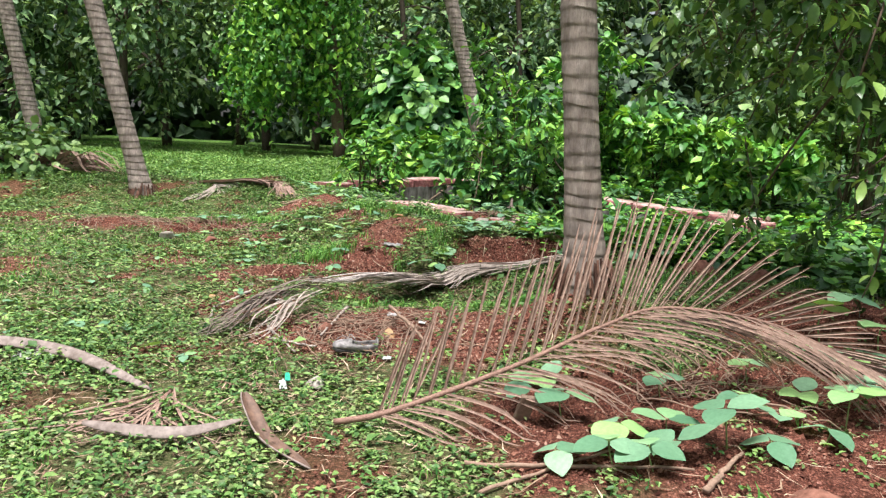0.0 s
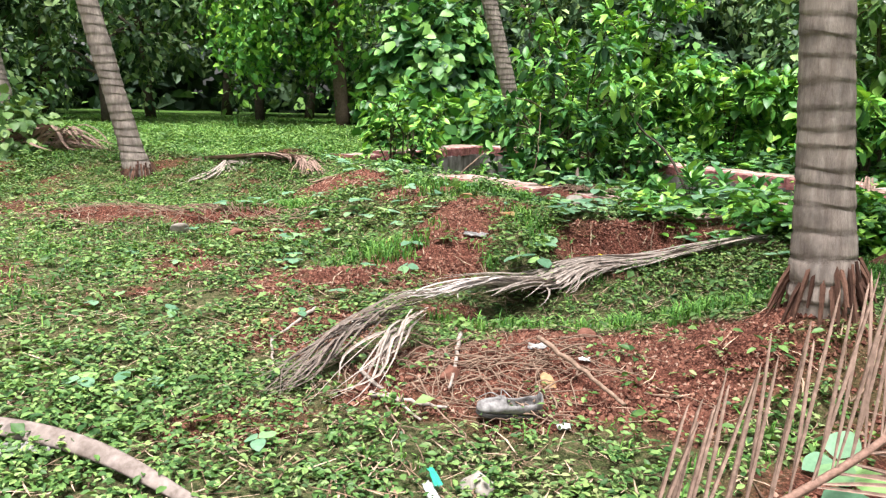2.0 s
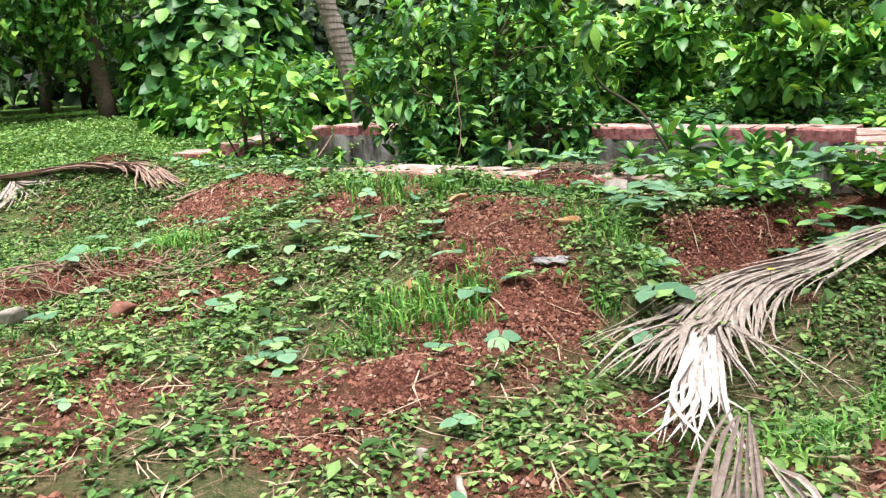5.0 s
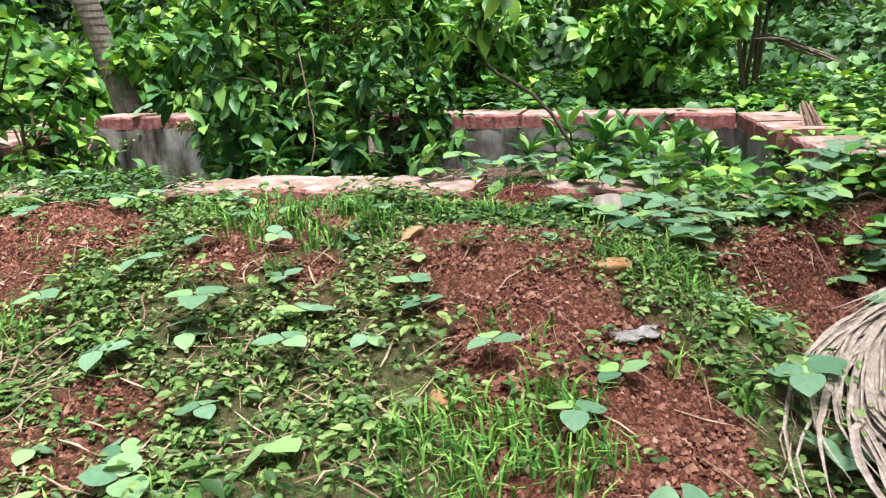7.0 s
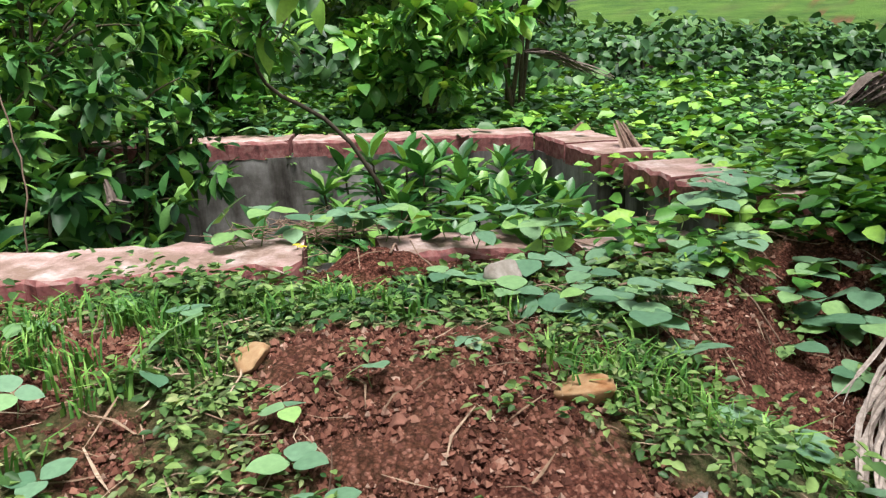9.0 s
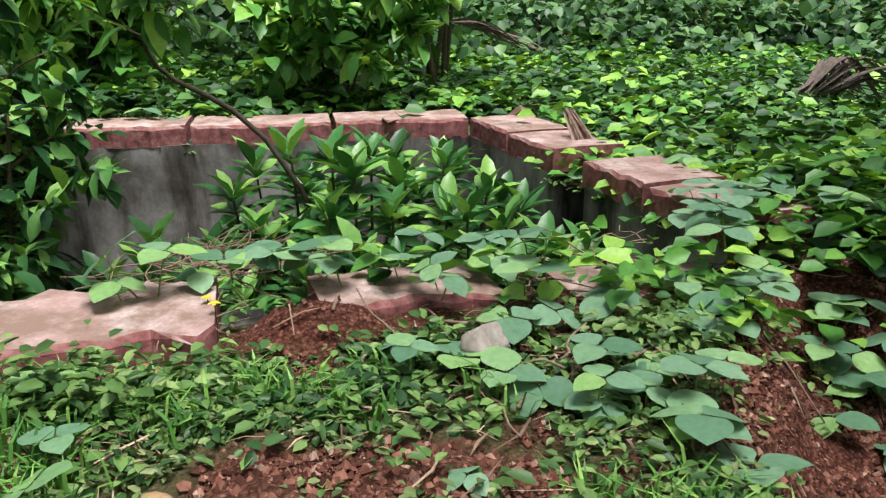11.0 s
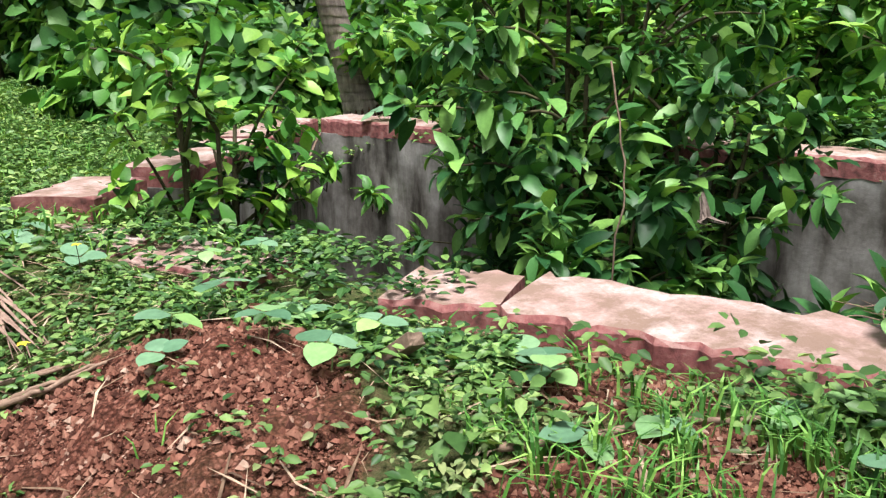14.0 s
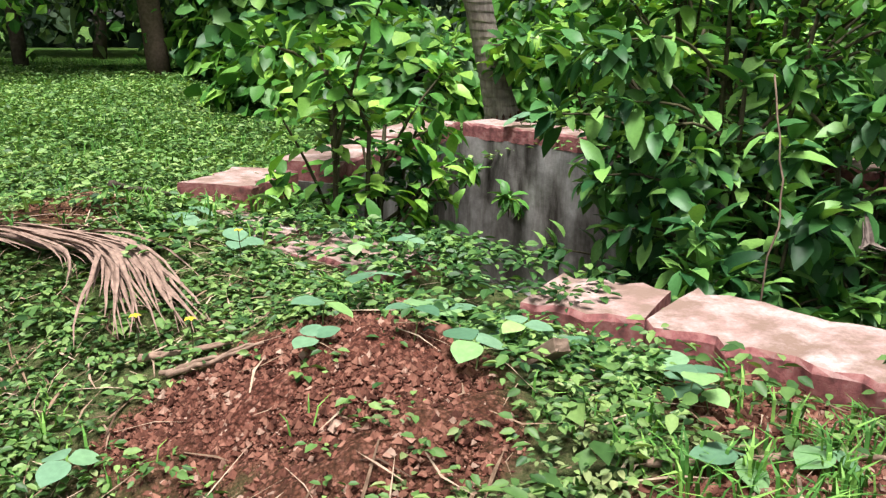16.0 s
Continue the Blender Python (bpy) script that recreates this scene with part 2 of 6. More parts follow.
M_CANVAS = plain("grubby_canvas", (0.09, 0.08, 0.078), (0.4, 0.38, 0.37), 0.9, 28)
M_RUBBER = plain("dark_rubber", (0.03, 0.03, 0.03), (0.08, 0.075, 0.07), 0.7, 40)
M_RAG = plain("grey_rag", (0.2, 0.19, 0.18), (0.42, 0.4, 0.39), 0.9, 30)
M_PLASTIC = plain("white_plastic", (0.4, 0.41, 0.4), (0.6, 0.62, 0.6), 0.35, 12, 0.5)
M_PLASTIC_GREEN = plain("green_plastic", (0.02, 0.32, 0.2), (0.05, 0.45, 0.3), 0.35, 12, 0.5)
M_TIMBER = plain("weathered_timber", (0.1, 0.065, 0.045), (0.27, 0.19, 0.14), 0.85, 26)
M_FLOWER = plain("yellow_petal", (0.6, 0.5, 0.03), (0.75, 0.62, 0.05), 0.5, 40)


# ---- mesh helpers ----
def make_mesh(name, verts, faces, mats, smooth=False, index=None):
    """A mesh from arrays: verts (n, 3); faces as a list of (k, corners) arrays, each with one corner count."""
    me = bpy.data.meshes.new(name)
    verts = np.asarray(verts, np.float32).reshape(-1, 3)
    groups = [np.asarray(f, np.int32) for f in (faces if isinstance(faces, list) else [faces]) if len(f)]
    loops = np.concatenate([g.ravel() for g in groups])
    totals = np.concatenate([np.full(len(g), g.shape[1], np.int32) for g in groups])
    starts = np.concatenate([[0], np.cumsum(totals)[:-1]]).astype(np.int32)
    me.vertices.add(len(verts))
    me.vertices.foreach_set("co", verts.ravel())
    me.loops.add(len(loops))
    me.loops.foreach_set("vertex_index", loops)
    me.polygons.add(len(totals))
    me.polygons.foreach_set("loop_start", starts)
    if index is not None:
        me.polygons.foreach_set("material_index", np.asarray(index, np.int32))
    me.polygons.foreach_set("use_smooth", np.full(len(totals), smooth))
    for m in mats if isinstance(mats, (list, tuple)) else [mats]:
        me.materials.append(m)
    me.update(calc_edges=True)
    me.validate()
    return me


def part(name, me, parent, label=""):
    ob = new(name, me)
    ob.parent = parent
    return tagged(ob, label) if label else ob


def thing(name, place, label, category, group=""):
    ob = new(name)
    ob.location = place
    ob.empty_display_size = 0.1
    return tagged(ob, label, category, group)


class Soup:
    """Collects pieces of one mesh."""

    def __init__(self):
        self.v, self.f, self.n = [], {}, 0

    def add(self, v, faces):
        v = np.asarray(v, float).reshape(-1, 3)
        for f in faces if isinstance(faces, list) else [faces]:
            f = np.asarray(f, int)
            self.f.setdefault(f.shape[1], []).append(f + self.n)
        self.v.append(v)
        self.n += len(v)
        return self

    def mesh(self, name, mat, smooth=False):
        return make_mesh(name, np.concatenate(self.v), [np.concatenate(g) for g in self.f.values()], mat, smooth)


def unit(v):
    v = np.asarray(v, float)
    return v / np.maximum(np.linalg.norm(v, axis=-1, keepdims=True), 1e-9)


def tube(points, radii, sides=6):
    """A closed tube along points."""
    pts = np.asarray(points, float)
    rad = np.broadcast_to(np.asarray(radii, float), (len(pts),))
    tang = unit(np.gradient(pts, axis=0))
    ref = np.array([0.31, 0.94, 0.12]) if abs(tang[0] @ np.array([0.31, 0.94, 0.12])) < 0.85 else np.array([0.9, 0.1, 0.4])
    a = unit(np.cross(tang, ref))
    b = np.cross(tang, a)
    ang = np.linspace(0, 2 * np.pi, sides, endpoint=False)
    v = pts[:, None] + rad[:, None, None] * (np.cos(ang)[None, :, None] * a[:, None] + np.sin(ang)[None, :, None] * b[:, None])
    n = len(pts)
    i, j = np.meshgrid(np.arange(n - 1), np.arange(sides), indexing="ij")
    q = np.stack([i * sides + j, i * sides + (j + 1) % sides, (i + 1) * sides + (j + 1) % sides, (i + 1) * sides + j], -1).reshape(-1, 4)
    caps = np.array([np.arange(sides)[::-1], (n - 1) * sides + np.arange(sides)])
    return v.reshape(-1, 3), [q, caps]


def bezier(p, n=12):
    """A smooth line through the given points."""
    p = np.asarray(p, float)
    k = len(p)
    t = np.linspace(0, k - 1, n)
    i = np.minimum(t.astype(int), k - 2)
    u = (t - i)[:, None]
    m = np.gradient(p, axis=0)
    return (2 * u**3 - 3 * u**2 + 1) * p[i] + (u**3 - 2 * u**2 + u) * m[i] + (-2 * u**3 + 3 * u**2) * p[i + 1] + (u**3 - u**2) * m[i + 1]


def leaf_soup(base, out, up, length, width, fold=0.18, droop=0.25):
    """Many leaves at once, each with a folded midrib and a bent tip. Arrays: base, out, up (n, 3); length, width (n)."""
    out, n = unit(out), len(base)
    side = unit(np.cross(out, up))
    nor = np.cross(side, out)
    L, W = np.asarray(length)[:, None], np.asarray(width)[:, None]
    mid = base + out * L * 0.45 - nor * W * fold * 0.4
    tip = base + out * L * 0.97 - nor * L * droop
    lf = base + out * L * 0.4 - side * W * 0.5 + nor * W * fold
    rt = base + out * L * 0.4 + side * W * 0.5 + nor * W * fold
    lf2 = base + out * L * 0.74 - side * W * 0.34 + nor * (W * fold * 0.6 - L * droop * 0.45)
    rt2 = base + out * L * 0.74 + side * W * 0.34 + nor * (W * fold * 0.6 - L * droop * 0.45)
    v = np.stack([base, mid, tip, lf, rt, lf2, rt2], 1).reshape(-1, 3)
    f = np.array([[0, 1, 3], [0, 4, 1], [1, 5, 3], [1, 4, 6], [1, 2, 5], [1, 6, 2]])
    return v, (np.arange(n)[:, None, None] * 7 + f[None]).reshape(-1, 3)


def fine_leaf_soup(base, out, up, length, width, fold=0.16, droop=0.3):
    """Leaves with a rounded outline and a bent midrib, for plants seen near."""
    out, n = unit(out), len(base)
    side = unit(np.cross(out, up))
    nor = np.cross(side, out)
    L, W = np.asarray(length)[:, None], np.asarray(width)[:, None]
    rows = [base]
    for u, w in ((0.22, 0.34), (0.5, 0.5), (0.78, 0.33)):
        c = base + out * L * u - nor * L * droop * u * u
        lift = nor * W * fold * w * 2
        rows += [c - side * W * w + lift, c, c + side * W * w + lift]
    rows.append(base + out * L * 0.98 - nor * L * droop)
    v = np.stack(rows, 1).reshape(-1, 3)
    k = np.arange(n)[:, None] * 11
    tri = np.concatenate([k + np.array(t) for t in ((0, 2, 1), (0, 3, 2), (7, 8, 10), (8, 9, 10))])
    quad = np.concatenate([k + np.array(t) for t in ((1, 2, 5, 4), (2, 3, 6, 5), (4, 5, 8, 7), (5, 6, 9, 8))])
    return v, [tri, quad]


def small_leaf_soup(base, out, up, length, width):
    """Small leaves of two facets, folded along the midrib."""
    out, n = unit(out), len(base)
    side = unit(np.cross(out, up))
    nor = np.cross(side, out)
    L, W = np.asarray(length)[:, None], np.asarray(width)[:, None]
    v = np.stack([base, base + out * L * 0.55 - side * W * 0.5 + nor * W * 0.15, base + out * L - nor * L * 0.15, base + out * L * 0.55 + side * W * 0.5 + nor * W * 0.15], 1)
    f = np.array([[0, 2, 1], [0, 3, 2]])
    return v.reshape(-1, 3), (np.arange(n)[:, None, None] * 4 + f[None]).reshape(-1, 3)


def round_leaf_soup(base, out, up, length, width):
    """Small leaves with a rounded outline, folded along the midrib and bent down."""
    out, n = unit(out), len(base)
    side = unit(np.cross(out, up))
    nor = np.cross(side, out)
    L, W = np.asarray(length)[:, None], np.asarray(width)[:, None]
    rows = [base]
    for u, w in ((0.3, 0.44), (0.68, 0.42)):
        c = base + out * L * u - nor * L * 0.22 * u * u
        rows += [c - side * W * w + nor * W * 0.14, c + side * W * w + nor * W * 0.14]
    rows.append(base + out * L - nor * L * 0.24)
    k = np.arange(n)[:, None] * 6
    return np.stack(rows, 1).reshape(-1, 3), np.concatenate([k + np.array([0, 5, 3, 1]), k + np.array([0, 2, 4, 5])])


def blade_soup(base, lean, height, width):
    """Grass blades: two-piece bent strips."""
    n = len(base)
    side = unit(np.cross(lean, (0, 0, 1.0)) + 1e-6)
    H, W = height[:, None], width[:, None]
    zz = np.array([0, 0, 1.0])
    p1 = base + zz * H * 0.6 + lean * H * 0.3
    p2 = base + zz * H * 0.75 + lean * H * 0.95
    v = np.stack([base - side * W, base + side * W, p1 - side * W * 0.8, p1 + side * W * 0.8, p2], 1).reshape(-1, 3)
    k = np.arange(n)[:, None] * 5
    return v, [k + np.array([0, 1, 3, 2]), k + np.array([2, 3, 4])]


def ribbon(points, width, up=(0, 0, 1), taper=True, curl=0.25):
    """A thin channel-folded strip along points."""
    p = np.asarray(points, float)
    t = unit(np.gradient(p, axis=0))
    s = unit(np.cross(t, np.asarray(up, float)) + 1e-6)
    nn = np.cross(s, t)
    k = np.linspace(0, 1, len(p))
    w = width * (np.minimum(1, 0.35 + 3 * k) * (1 - (k**2.2 if taper else 0)) + 0.06)
    w = w[:, None]
    v = np.stack([p - s * w / 2 + nn * w * curl, p, p + s * w / 2 + nn * w * curl], 1).reshape(-1, 3)
    i = np.arange(len(p) - 1)[:, None] * 3
    return v, np.concatenate([i + np.array([0, 1, 4, 3]), i + np.array([1, 2, 5, 4])])


def rand_dirs(n, flat=0.0):
    v = rng.normal(size=(n, 3))
    v[:, 2] *= 1 - flat
    return unit(v)


# ---- the lie of the land ----
TANK = np.array([(0.26, 14.33), (3.4, 9.4), (1.63, 7.78), (1.06, 8.49), (0.62, 9.03), (-1.5, 11.75)])
NEAR_N, ALONG = np.array([0.779, 0.627]), np.array([0.627, -0.779])


def smooth(a, lo, hi):
    t = np.clip((a - lo) / (hi - lo), 0, 1)
    return t * t * (3 - 2 * t)


def wave(x, y, f, seed):
    """Cheap smooth noise from rotated sines, about -1 to 1."""
    out, amp = 0.0, 1.0
    for k in range(5):
        a = seed * 1.7 + k * 2.4
        out = out + amp * np.sin(f * (x * np.cos(a) + y * np.sin(a)) + seed * 3 + k * 1.3) * np.cos(f * 0.8 * (y * np.cos(a + 1) - x * np.sin(a + 1)) + k)
        f, amp = f * 1.73, amp * 0.62
    return out / 1.6


# soil heaps: x, y, two radii, turn, height, bareness
HEAPS = [
    (1.35, 3.9, 1.35, 0.85, 0.1, 0.1, 1.0), (0.05, 5.35, 0.95, 0.6, 0.1, 0.1, 1.0), (-0.75, 5.3, 0.45, 0.4, 0.0, 0.02, 0.9), (2.5, 5.2, 0.9, 0.7, 0.0, 0.12, 1.0),
    (0.85, 7.45, 0.75, 0.36, -0.1, 0.0, 1.0), (-0.72, 7.45, 0.4, 0.62, -0.5, 0.1, 1.0), (-0.35, 8.1, 0.42, 0.45, 0.0, 0.05, 0.9),
    (-0.45, 9.5, 0.3, 0.24, 0.3, 0.02, 1.0), (-0.72, 9.0, 0.38, 0.25, 0.0, 0.03, 1.0), (-1.27, 6.9, 0.22, 0.2, 0.0, 0.08, 1.0), (-1.4, 5.95, 0.38, 0.4, 0.0, 0.0, 0.75),
    (-1.47, 9.9, 0.46, 0.34, -0.2, 0.11, 1.0), 
    
    (-1.9, 8.3, 0.45, 0.3, 0.4, 0.02, 0.8), (0.87, 5.2, 0.42, 0.42, 0.0, 0.36, 0.5), (-2.0, 4.0, 0.5, 0.25, 0.3, 0.0, 0.5),
    (1.0, 8.0, 0.6, 0.3, -0.6, 0.04, 0.6), (1.75, 7.3, 0.75, 0.5, 0.3, 0.15, 0.0), (-4.04, 11.35, 1.87, 0.94, 0.0, 0.22, 0.0), (-2.2, 2.8, 0.45, 0.35, 0.0, 0.0, 0.6),
    (-1.5, 4.9, 0.3, 0.2, 0.5, 0.0, 0.6), (0.55, 8.65, 0.25, 0.15, -0.5, 0.03, 0.9), (-0.1, 9.35, 0.3, 0.18, -0.9, 0.0, 0.5), (-0.33, 9.75, 0.3, 0.16, 1.0, 0.03, 1.0), (0.42, 8.76, 0.2, 0.15, -0.9, 0.12, 1.0),
    (0.22, 8.6, 0.14, 0.1, 0.0, 0.0, 0.8), (-1.05, 10.27, 0.14, 0.12, 0.0, 0.04, 0.9),
    (-2.35, 8.78, 0.62, 0.24, 0.5, 0.11, 1.0), (-3.3, 8.75, 0.6, 0.3, 0.0, 0.11, 1.0), (-1.38, 9.5, 0.32, 0.17, 0.1, 0.05, 0.9), (-2.55, 12.0, 0.6, 0.3, 0.2, 0.04, 0.8), (-2.25, 11.35, 0.3, 0.35, 0.0, 0.02, 0.8),
    (0.75, 8.35, 0.32, 0.2, -0.9, 0.06, 0.4), (-4.4, 9.2, 0.6, 0.3, 0.0, 0.05, 0.8),
]


def heap_fall(x, y, h):
    hx, hy, rx, ry, turn = h[:5]
    c, s = math.cos(turn), math.sin(turn)
    u, v = ((x - hx) * c + (y - hy) * s) / rx, ((y - hy) * c - (x - hx) * s) / ry
    return np.sqrt(u * u + v * v)


def ground(x, y):
    x, y = np.asarray(x, float), np.asarray(y, float)
    n, s = NEAR_N[0] * x + NEAR_N[1] * y, ALONG[0] * x + ALONG[1] * y
    z = -0.15 + 0.034 * np.clip(y, -6, 9.2) + 0.2 * smooth(y, 9.8, 12.5) * smooth(-1.2 - x, 0, 1.0) + 0.1 * smooth(y, 13, 16)
    late = 0.5 * smooth(-s, 7.8, 8.9)
    z = z + 0.27 * smooth(n - late, 3.75, 5.1) * smooth(s, -11.0, -10.0) * smooth(y, 3.0, 5.0)
    z = z - 0.06 * smooth(n, 5.35, 5.85) * smooth(9.4 - n, 0, 0.4)
    z = z - 0.16 * np.exp(-(((x - 0.45) / 1.0) ** 4 + ((y - 6.65) / 0.55) ** 4))
    z = z - 0.24 * np.exp(-(((x - 0.72) / 0.62) ** 4 + ((y - 7.34) / 0.24) ** 4))
    for h in HEAPS:
        z = z + h[5] * np.exp(-heap_fall(x, y, h) ** 2 * 1.1)
    far = np.hypot(x, y - 6)
    z = z + 0.02 * wave(x, y, 1.6, 1) + 0.012 * wave(x, y, 6.0, 2) * (1 - smooth(far, 10, 25))
    z = z + 7.0 * smooth(x, 24, 120) * smooth(60 - y, 0, 30)
    return z


def bareness(x, y):
    x, y = np.asarray(x, float), np.asarray(y, float)
    b = np.zeros_like(x)
    wob = 0.22 * wave(x, y, 5.0, 4) + 0.12 * wave(x, y, 13.0, 5)
    for h in HEAPS:
        b = np.maximum(b, h[6] * (1 - smooth(heap_fall(x, y, h) + wob, 0.8, 1.2)))
    return np.maximum(b, 0.8 * smooth(wave(x, y, 2.3, 8) + 0.25 * wave(x, y, 9.0, 81), 0.32, 0.7) * (1 - smooth(y, 12, 16)))


def inside(x, y, poly):
    hit = np.zeros(np.shape(x), bool)
    for (ax, ay), (bx, by) in zip(poly, np.roll(poly, -1, 0)):
        cross = ((ay > y) != (by > y)) & (x < (bx - ax) * (y - ay) / (by - ay + 1e-12) + ax)
        hit ^= cross
    return hit


def within(x, y, by):
    """Inside the tank, or nearer to it than by."""
    x, y = np.asarray(x, float), np.asarray(y, float)
    d = np.full(np.shape(x), 1e9)
    for (ax, ay), (bx, by_) in zip(TANK, np.roll(TANK, -1, 0)):
        ex, ey = bx - ax, by_ - ay
        t = np.clip(((x - ax) * ex + (y - ay) * ey) / (ex * ex + ey * ey), 0, 1)
        d = np.minimum(d, np.hypot(x - ax - t * ex, y - ay - t * ey))
    return inside(x, y, TANK) | (d < by)


def spaced(lo, hi, step, far, grow=1.12):
    mid = list(np.arange(lo, hi + 1e-6, step))
    a, d = [lo], step
    while a[-1] > -far:
        d *= grow
        a.append(a[-1] - d)
    b, d = [hi], step
    while b[-1] < far:
        d *= grow
        b.append(b[-1] + d)
    return np.array(a[:0:-1] + mid + b[1:])


def build_ground():
    gx, gy = spaced(-5.0, 4.5, 0.055, 900), spaced(1.5, 15.5, 0.055, 900)
    X, Y = np.meshgrid(gx, gy, indexing="xy")
    Z = ground(X, Y)
    bare = bareness(X, Y)
    near = 1 - smooth(np.hypot(X + 1, Y - 7), 9, 14)
    Z = Z + near * (0.006 + 0.014 * bare) * (wave(X, Y, 31, 6) + 0.7 * wave(X, Y, 77, 9))
    nx, ny = len(gx), len(gy)
    i, j = np.meshgrid(np.arange(nx - 1), np.arange(ny - 1), indexing="xy")
    a = j * nx + i
    q = np.stack([a, a + 1, a + nx + 1, a + nx], -1).reshape(-1, 4)
    cx, cy = (X[:-1, :-1] + X[1:, 1:]).ravel() / 2, (Y[:-1, :-1] + Y[1:, 1:]).ravel() / 2
    q = q[~within(cx, cy, 0.1)]
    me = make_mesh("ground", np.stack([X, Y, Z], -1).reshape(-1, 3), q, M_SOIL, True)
    lawn = np.clip(smooth(Y, 8, 14) + smooth(X, 4, 6), 0, 1) * (1 - 0.3 * smooth(wave(X, Y, 1.1, 3), 0.2, 0.8))
    for name, val in (("bare", bare), ("lawn", lawn)):
        at = me.attributes.new(name, "FLOAT", "POINT")
        at.data.foreach_set("value", val.ravel().astype(np.float32))
    tagged(new("ground", me), "red laterite soil with heaps, gravel and plant litter", "ground", kind="structure")


build_ground()


def gz(x, y):
    return float(ground(x, y))


# ---- the sunken tank ----
def wall_between(name, a, b, top, thick, bottom, label):
    """A cement wall whose inner face runs from a to b; it stands outside of that line."""
    a, b = np.array(a, float), np.array(b, float)
    d = (b - a) / np.linalg.norm(b - a)
    o = np.array([d[1], -d[0]])
    L = np.linalg.norm(b - a)
    nx, nz = max(2, int(L / 0.25)), 5
    v = []
    for off in (0.0, thick):
        for k in range(nx + 1):
            for z in np.linspace(bottom, top, nz + 1):
                p = a + d * L * k / nx + o * (off + (0.006 * math.sin(k * 2.3 + z * 5) if not off else 0))
                v.append((p[0], p[1], z))
    f = []
    st = nz + 1
    half = (nx + 1) * st
    for k in range(nx):
        for m in range(nz):
            c = k * st + m
            f.append((c, c + st, c + st + 1, c + 1))
            f.append((half + c, half + c + 1, half + c + st + 1, half + c + st))
        t = k * st + nz
        f.append((t, t + st, half + t + st, half + t))
        u = k * st
        f.append((u, half + u, half + u + st, u + st))
    for k in (0, nx):
        for m in range(nz):
            c = k * st + m
            f.append((c, c + 1, half + c + 1, half + c) if k == 0 else (c, half + c, half + c + 1, c + 1))
    ob = new(name, make_mesh(name, v, np.array(f), M_CEMENT))
    return tagged(ob, label, "wall", kind="structure")


def coping_slab(parent, a, b, width, top, thick=0.12, ragged=0.014, tilt=0.0, drop=0.0):
    """A worn red slab whose inner edge runs from a to b, with chipped, rippled sides."""
    a, b = np.array(a, float), np.array(b, float)
    L = np.linalg.norm(b - a)
    d = (b - a) / L
    o = np.array([d[1], -d[0]])
    n = max(4, int(L / 0.05))
    v = []
    for k in range(n + 1):
        u = k / n
        ri, ro = rng.normal(0, ragged, 2) + ragged * 0.8 * np.sin(k * np.array([1.1, 0.8]))
        z = top + tilt * (u - 0.5) * L - drop * u + rng.normal(0, 0.003)
        dz = rng.normal(0, 0.004, 2)
        e = 0.012 if 0 < k < n else 0.004
        sh = d * L * u + a + d * (0.01 if k == 0 else -0.01 if k == n else rng.normal(0, 0.004))
        for off, zz in ((ri * 0.7, z - thick), (ri, z - 0.018 + dz[0]), (ri + e, z), (width * 0.35, z + 0.004), (width * 0.68, z + 0.003),
                        (width + ro - e, z), (width + ro, z - 0.018 + dz[1]), (width + ro * 0.7, z - thick)):
            p = sh + o * off
            v.append((p[0], p[1], zz))
    f = [(k * 8 + m, k * 8 + (m + 1) % 8, (k + 1) * 8 + (m + 1) % 8, (k + 1) * 8 + m) for k in range(n) for m in range(8)]
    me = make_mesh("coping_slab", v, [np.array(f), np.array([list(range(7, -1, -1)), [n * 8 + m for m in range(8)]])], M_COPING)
    ob = new("coping_slab", me)
    ob.parent = parent
    return ob


def slab_row(parent, a, b, count, width, top, gap=0.012, **kw):
    a, b = np.array(a, float), np.array(b, float)
    for k in range(count):
        coping_slab(parent, a + (b - a) * k / count, a + (b - a) * (k + 1 - gap) / count, width, top + rng.normal(0, 0.003), ragged=0.005, **kw)


PIT = -1.7
I_, E_, R_, B2_, B_, A_ = [tuple(p) for p in TANK]
w_far = wall_between("wall_far", E_, I_, 0.42, 0.23, PIT, "grey cement tank wall stained with damp")
mid_end = tuple(np.array(I_) + 0.74 * (np.array(A_) - np.array(I_)))
w_left = wall_between("wall_end", I_, mid_end, 0.42, 0.23, PIT, "grey cement tank wall stained with damp")
w_left2 = wall_between("wall_end_low", mid_end, A_, 0.2, 0.23, PIT, "broken-down end of the cement tank wall")
w_near = wall_between("wall_near", A_, B_, 0.37, 0.23, PIT, "cement tank wall half buried in soil")
w_near2 = wall_between("wall_near_bend", B_, B2_, 0.34, 0.23, PIT, "cement tank wall half buried in soil")
w_near3 = wall_between("wall_buried", B2_, R_, 0.3, 0.23, PIT, "cement tank wall buried under vines")
right_d = unit(np.array(R_) - np.array(E_))
cut1, cut2 = np.array(E_) + right_d * 1.05, np.array(E_) + right_d * 1.4
w_right = wall_between("wall_right", cut1, E_, 0.42, 0.23, PIT, "grey cement tank wall with a broken end")
w_right2 = wall_between("wall_right_stub", R_, cut2, 0.42, 0.23, PIT, "grey cement tank wall past a gap")
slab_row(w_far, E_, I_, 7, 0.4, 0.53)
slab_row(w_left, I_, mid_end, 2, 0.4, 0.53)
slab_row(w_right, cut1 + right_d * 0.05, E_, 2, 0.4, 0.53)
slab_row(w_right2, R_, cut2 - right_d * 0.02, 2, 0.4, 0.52)
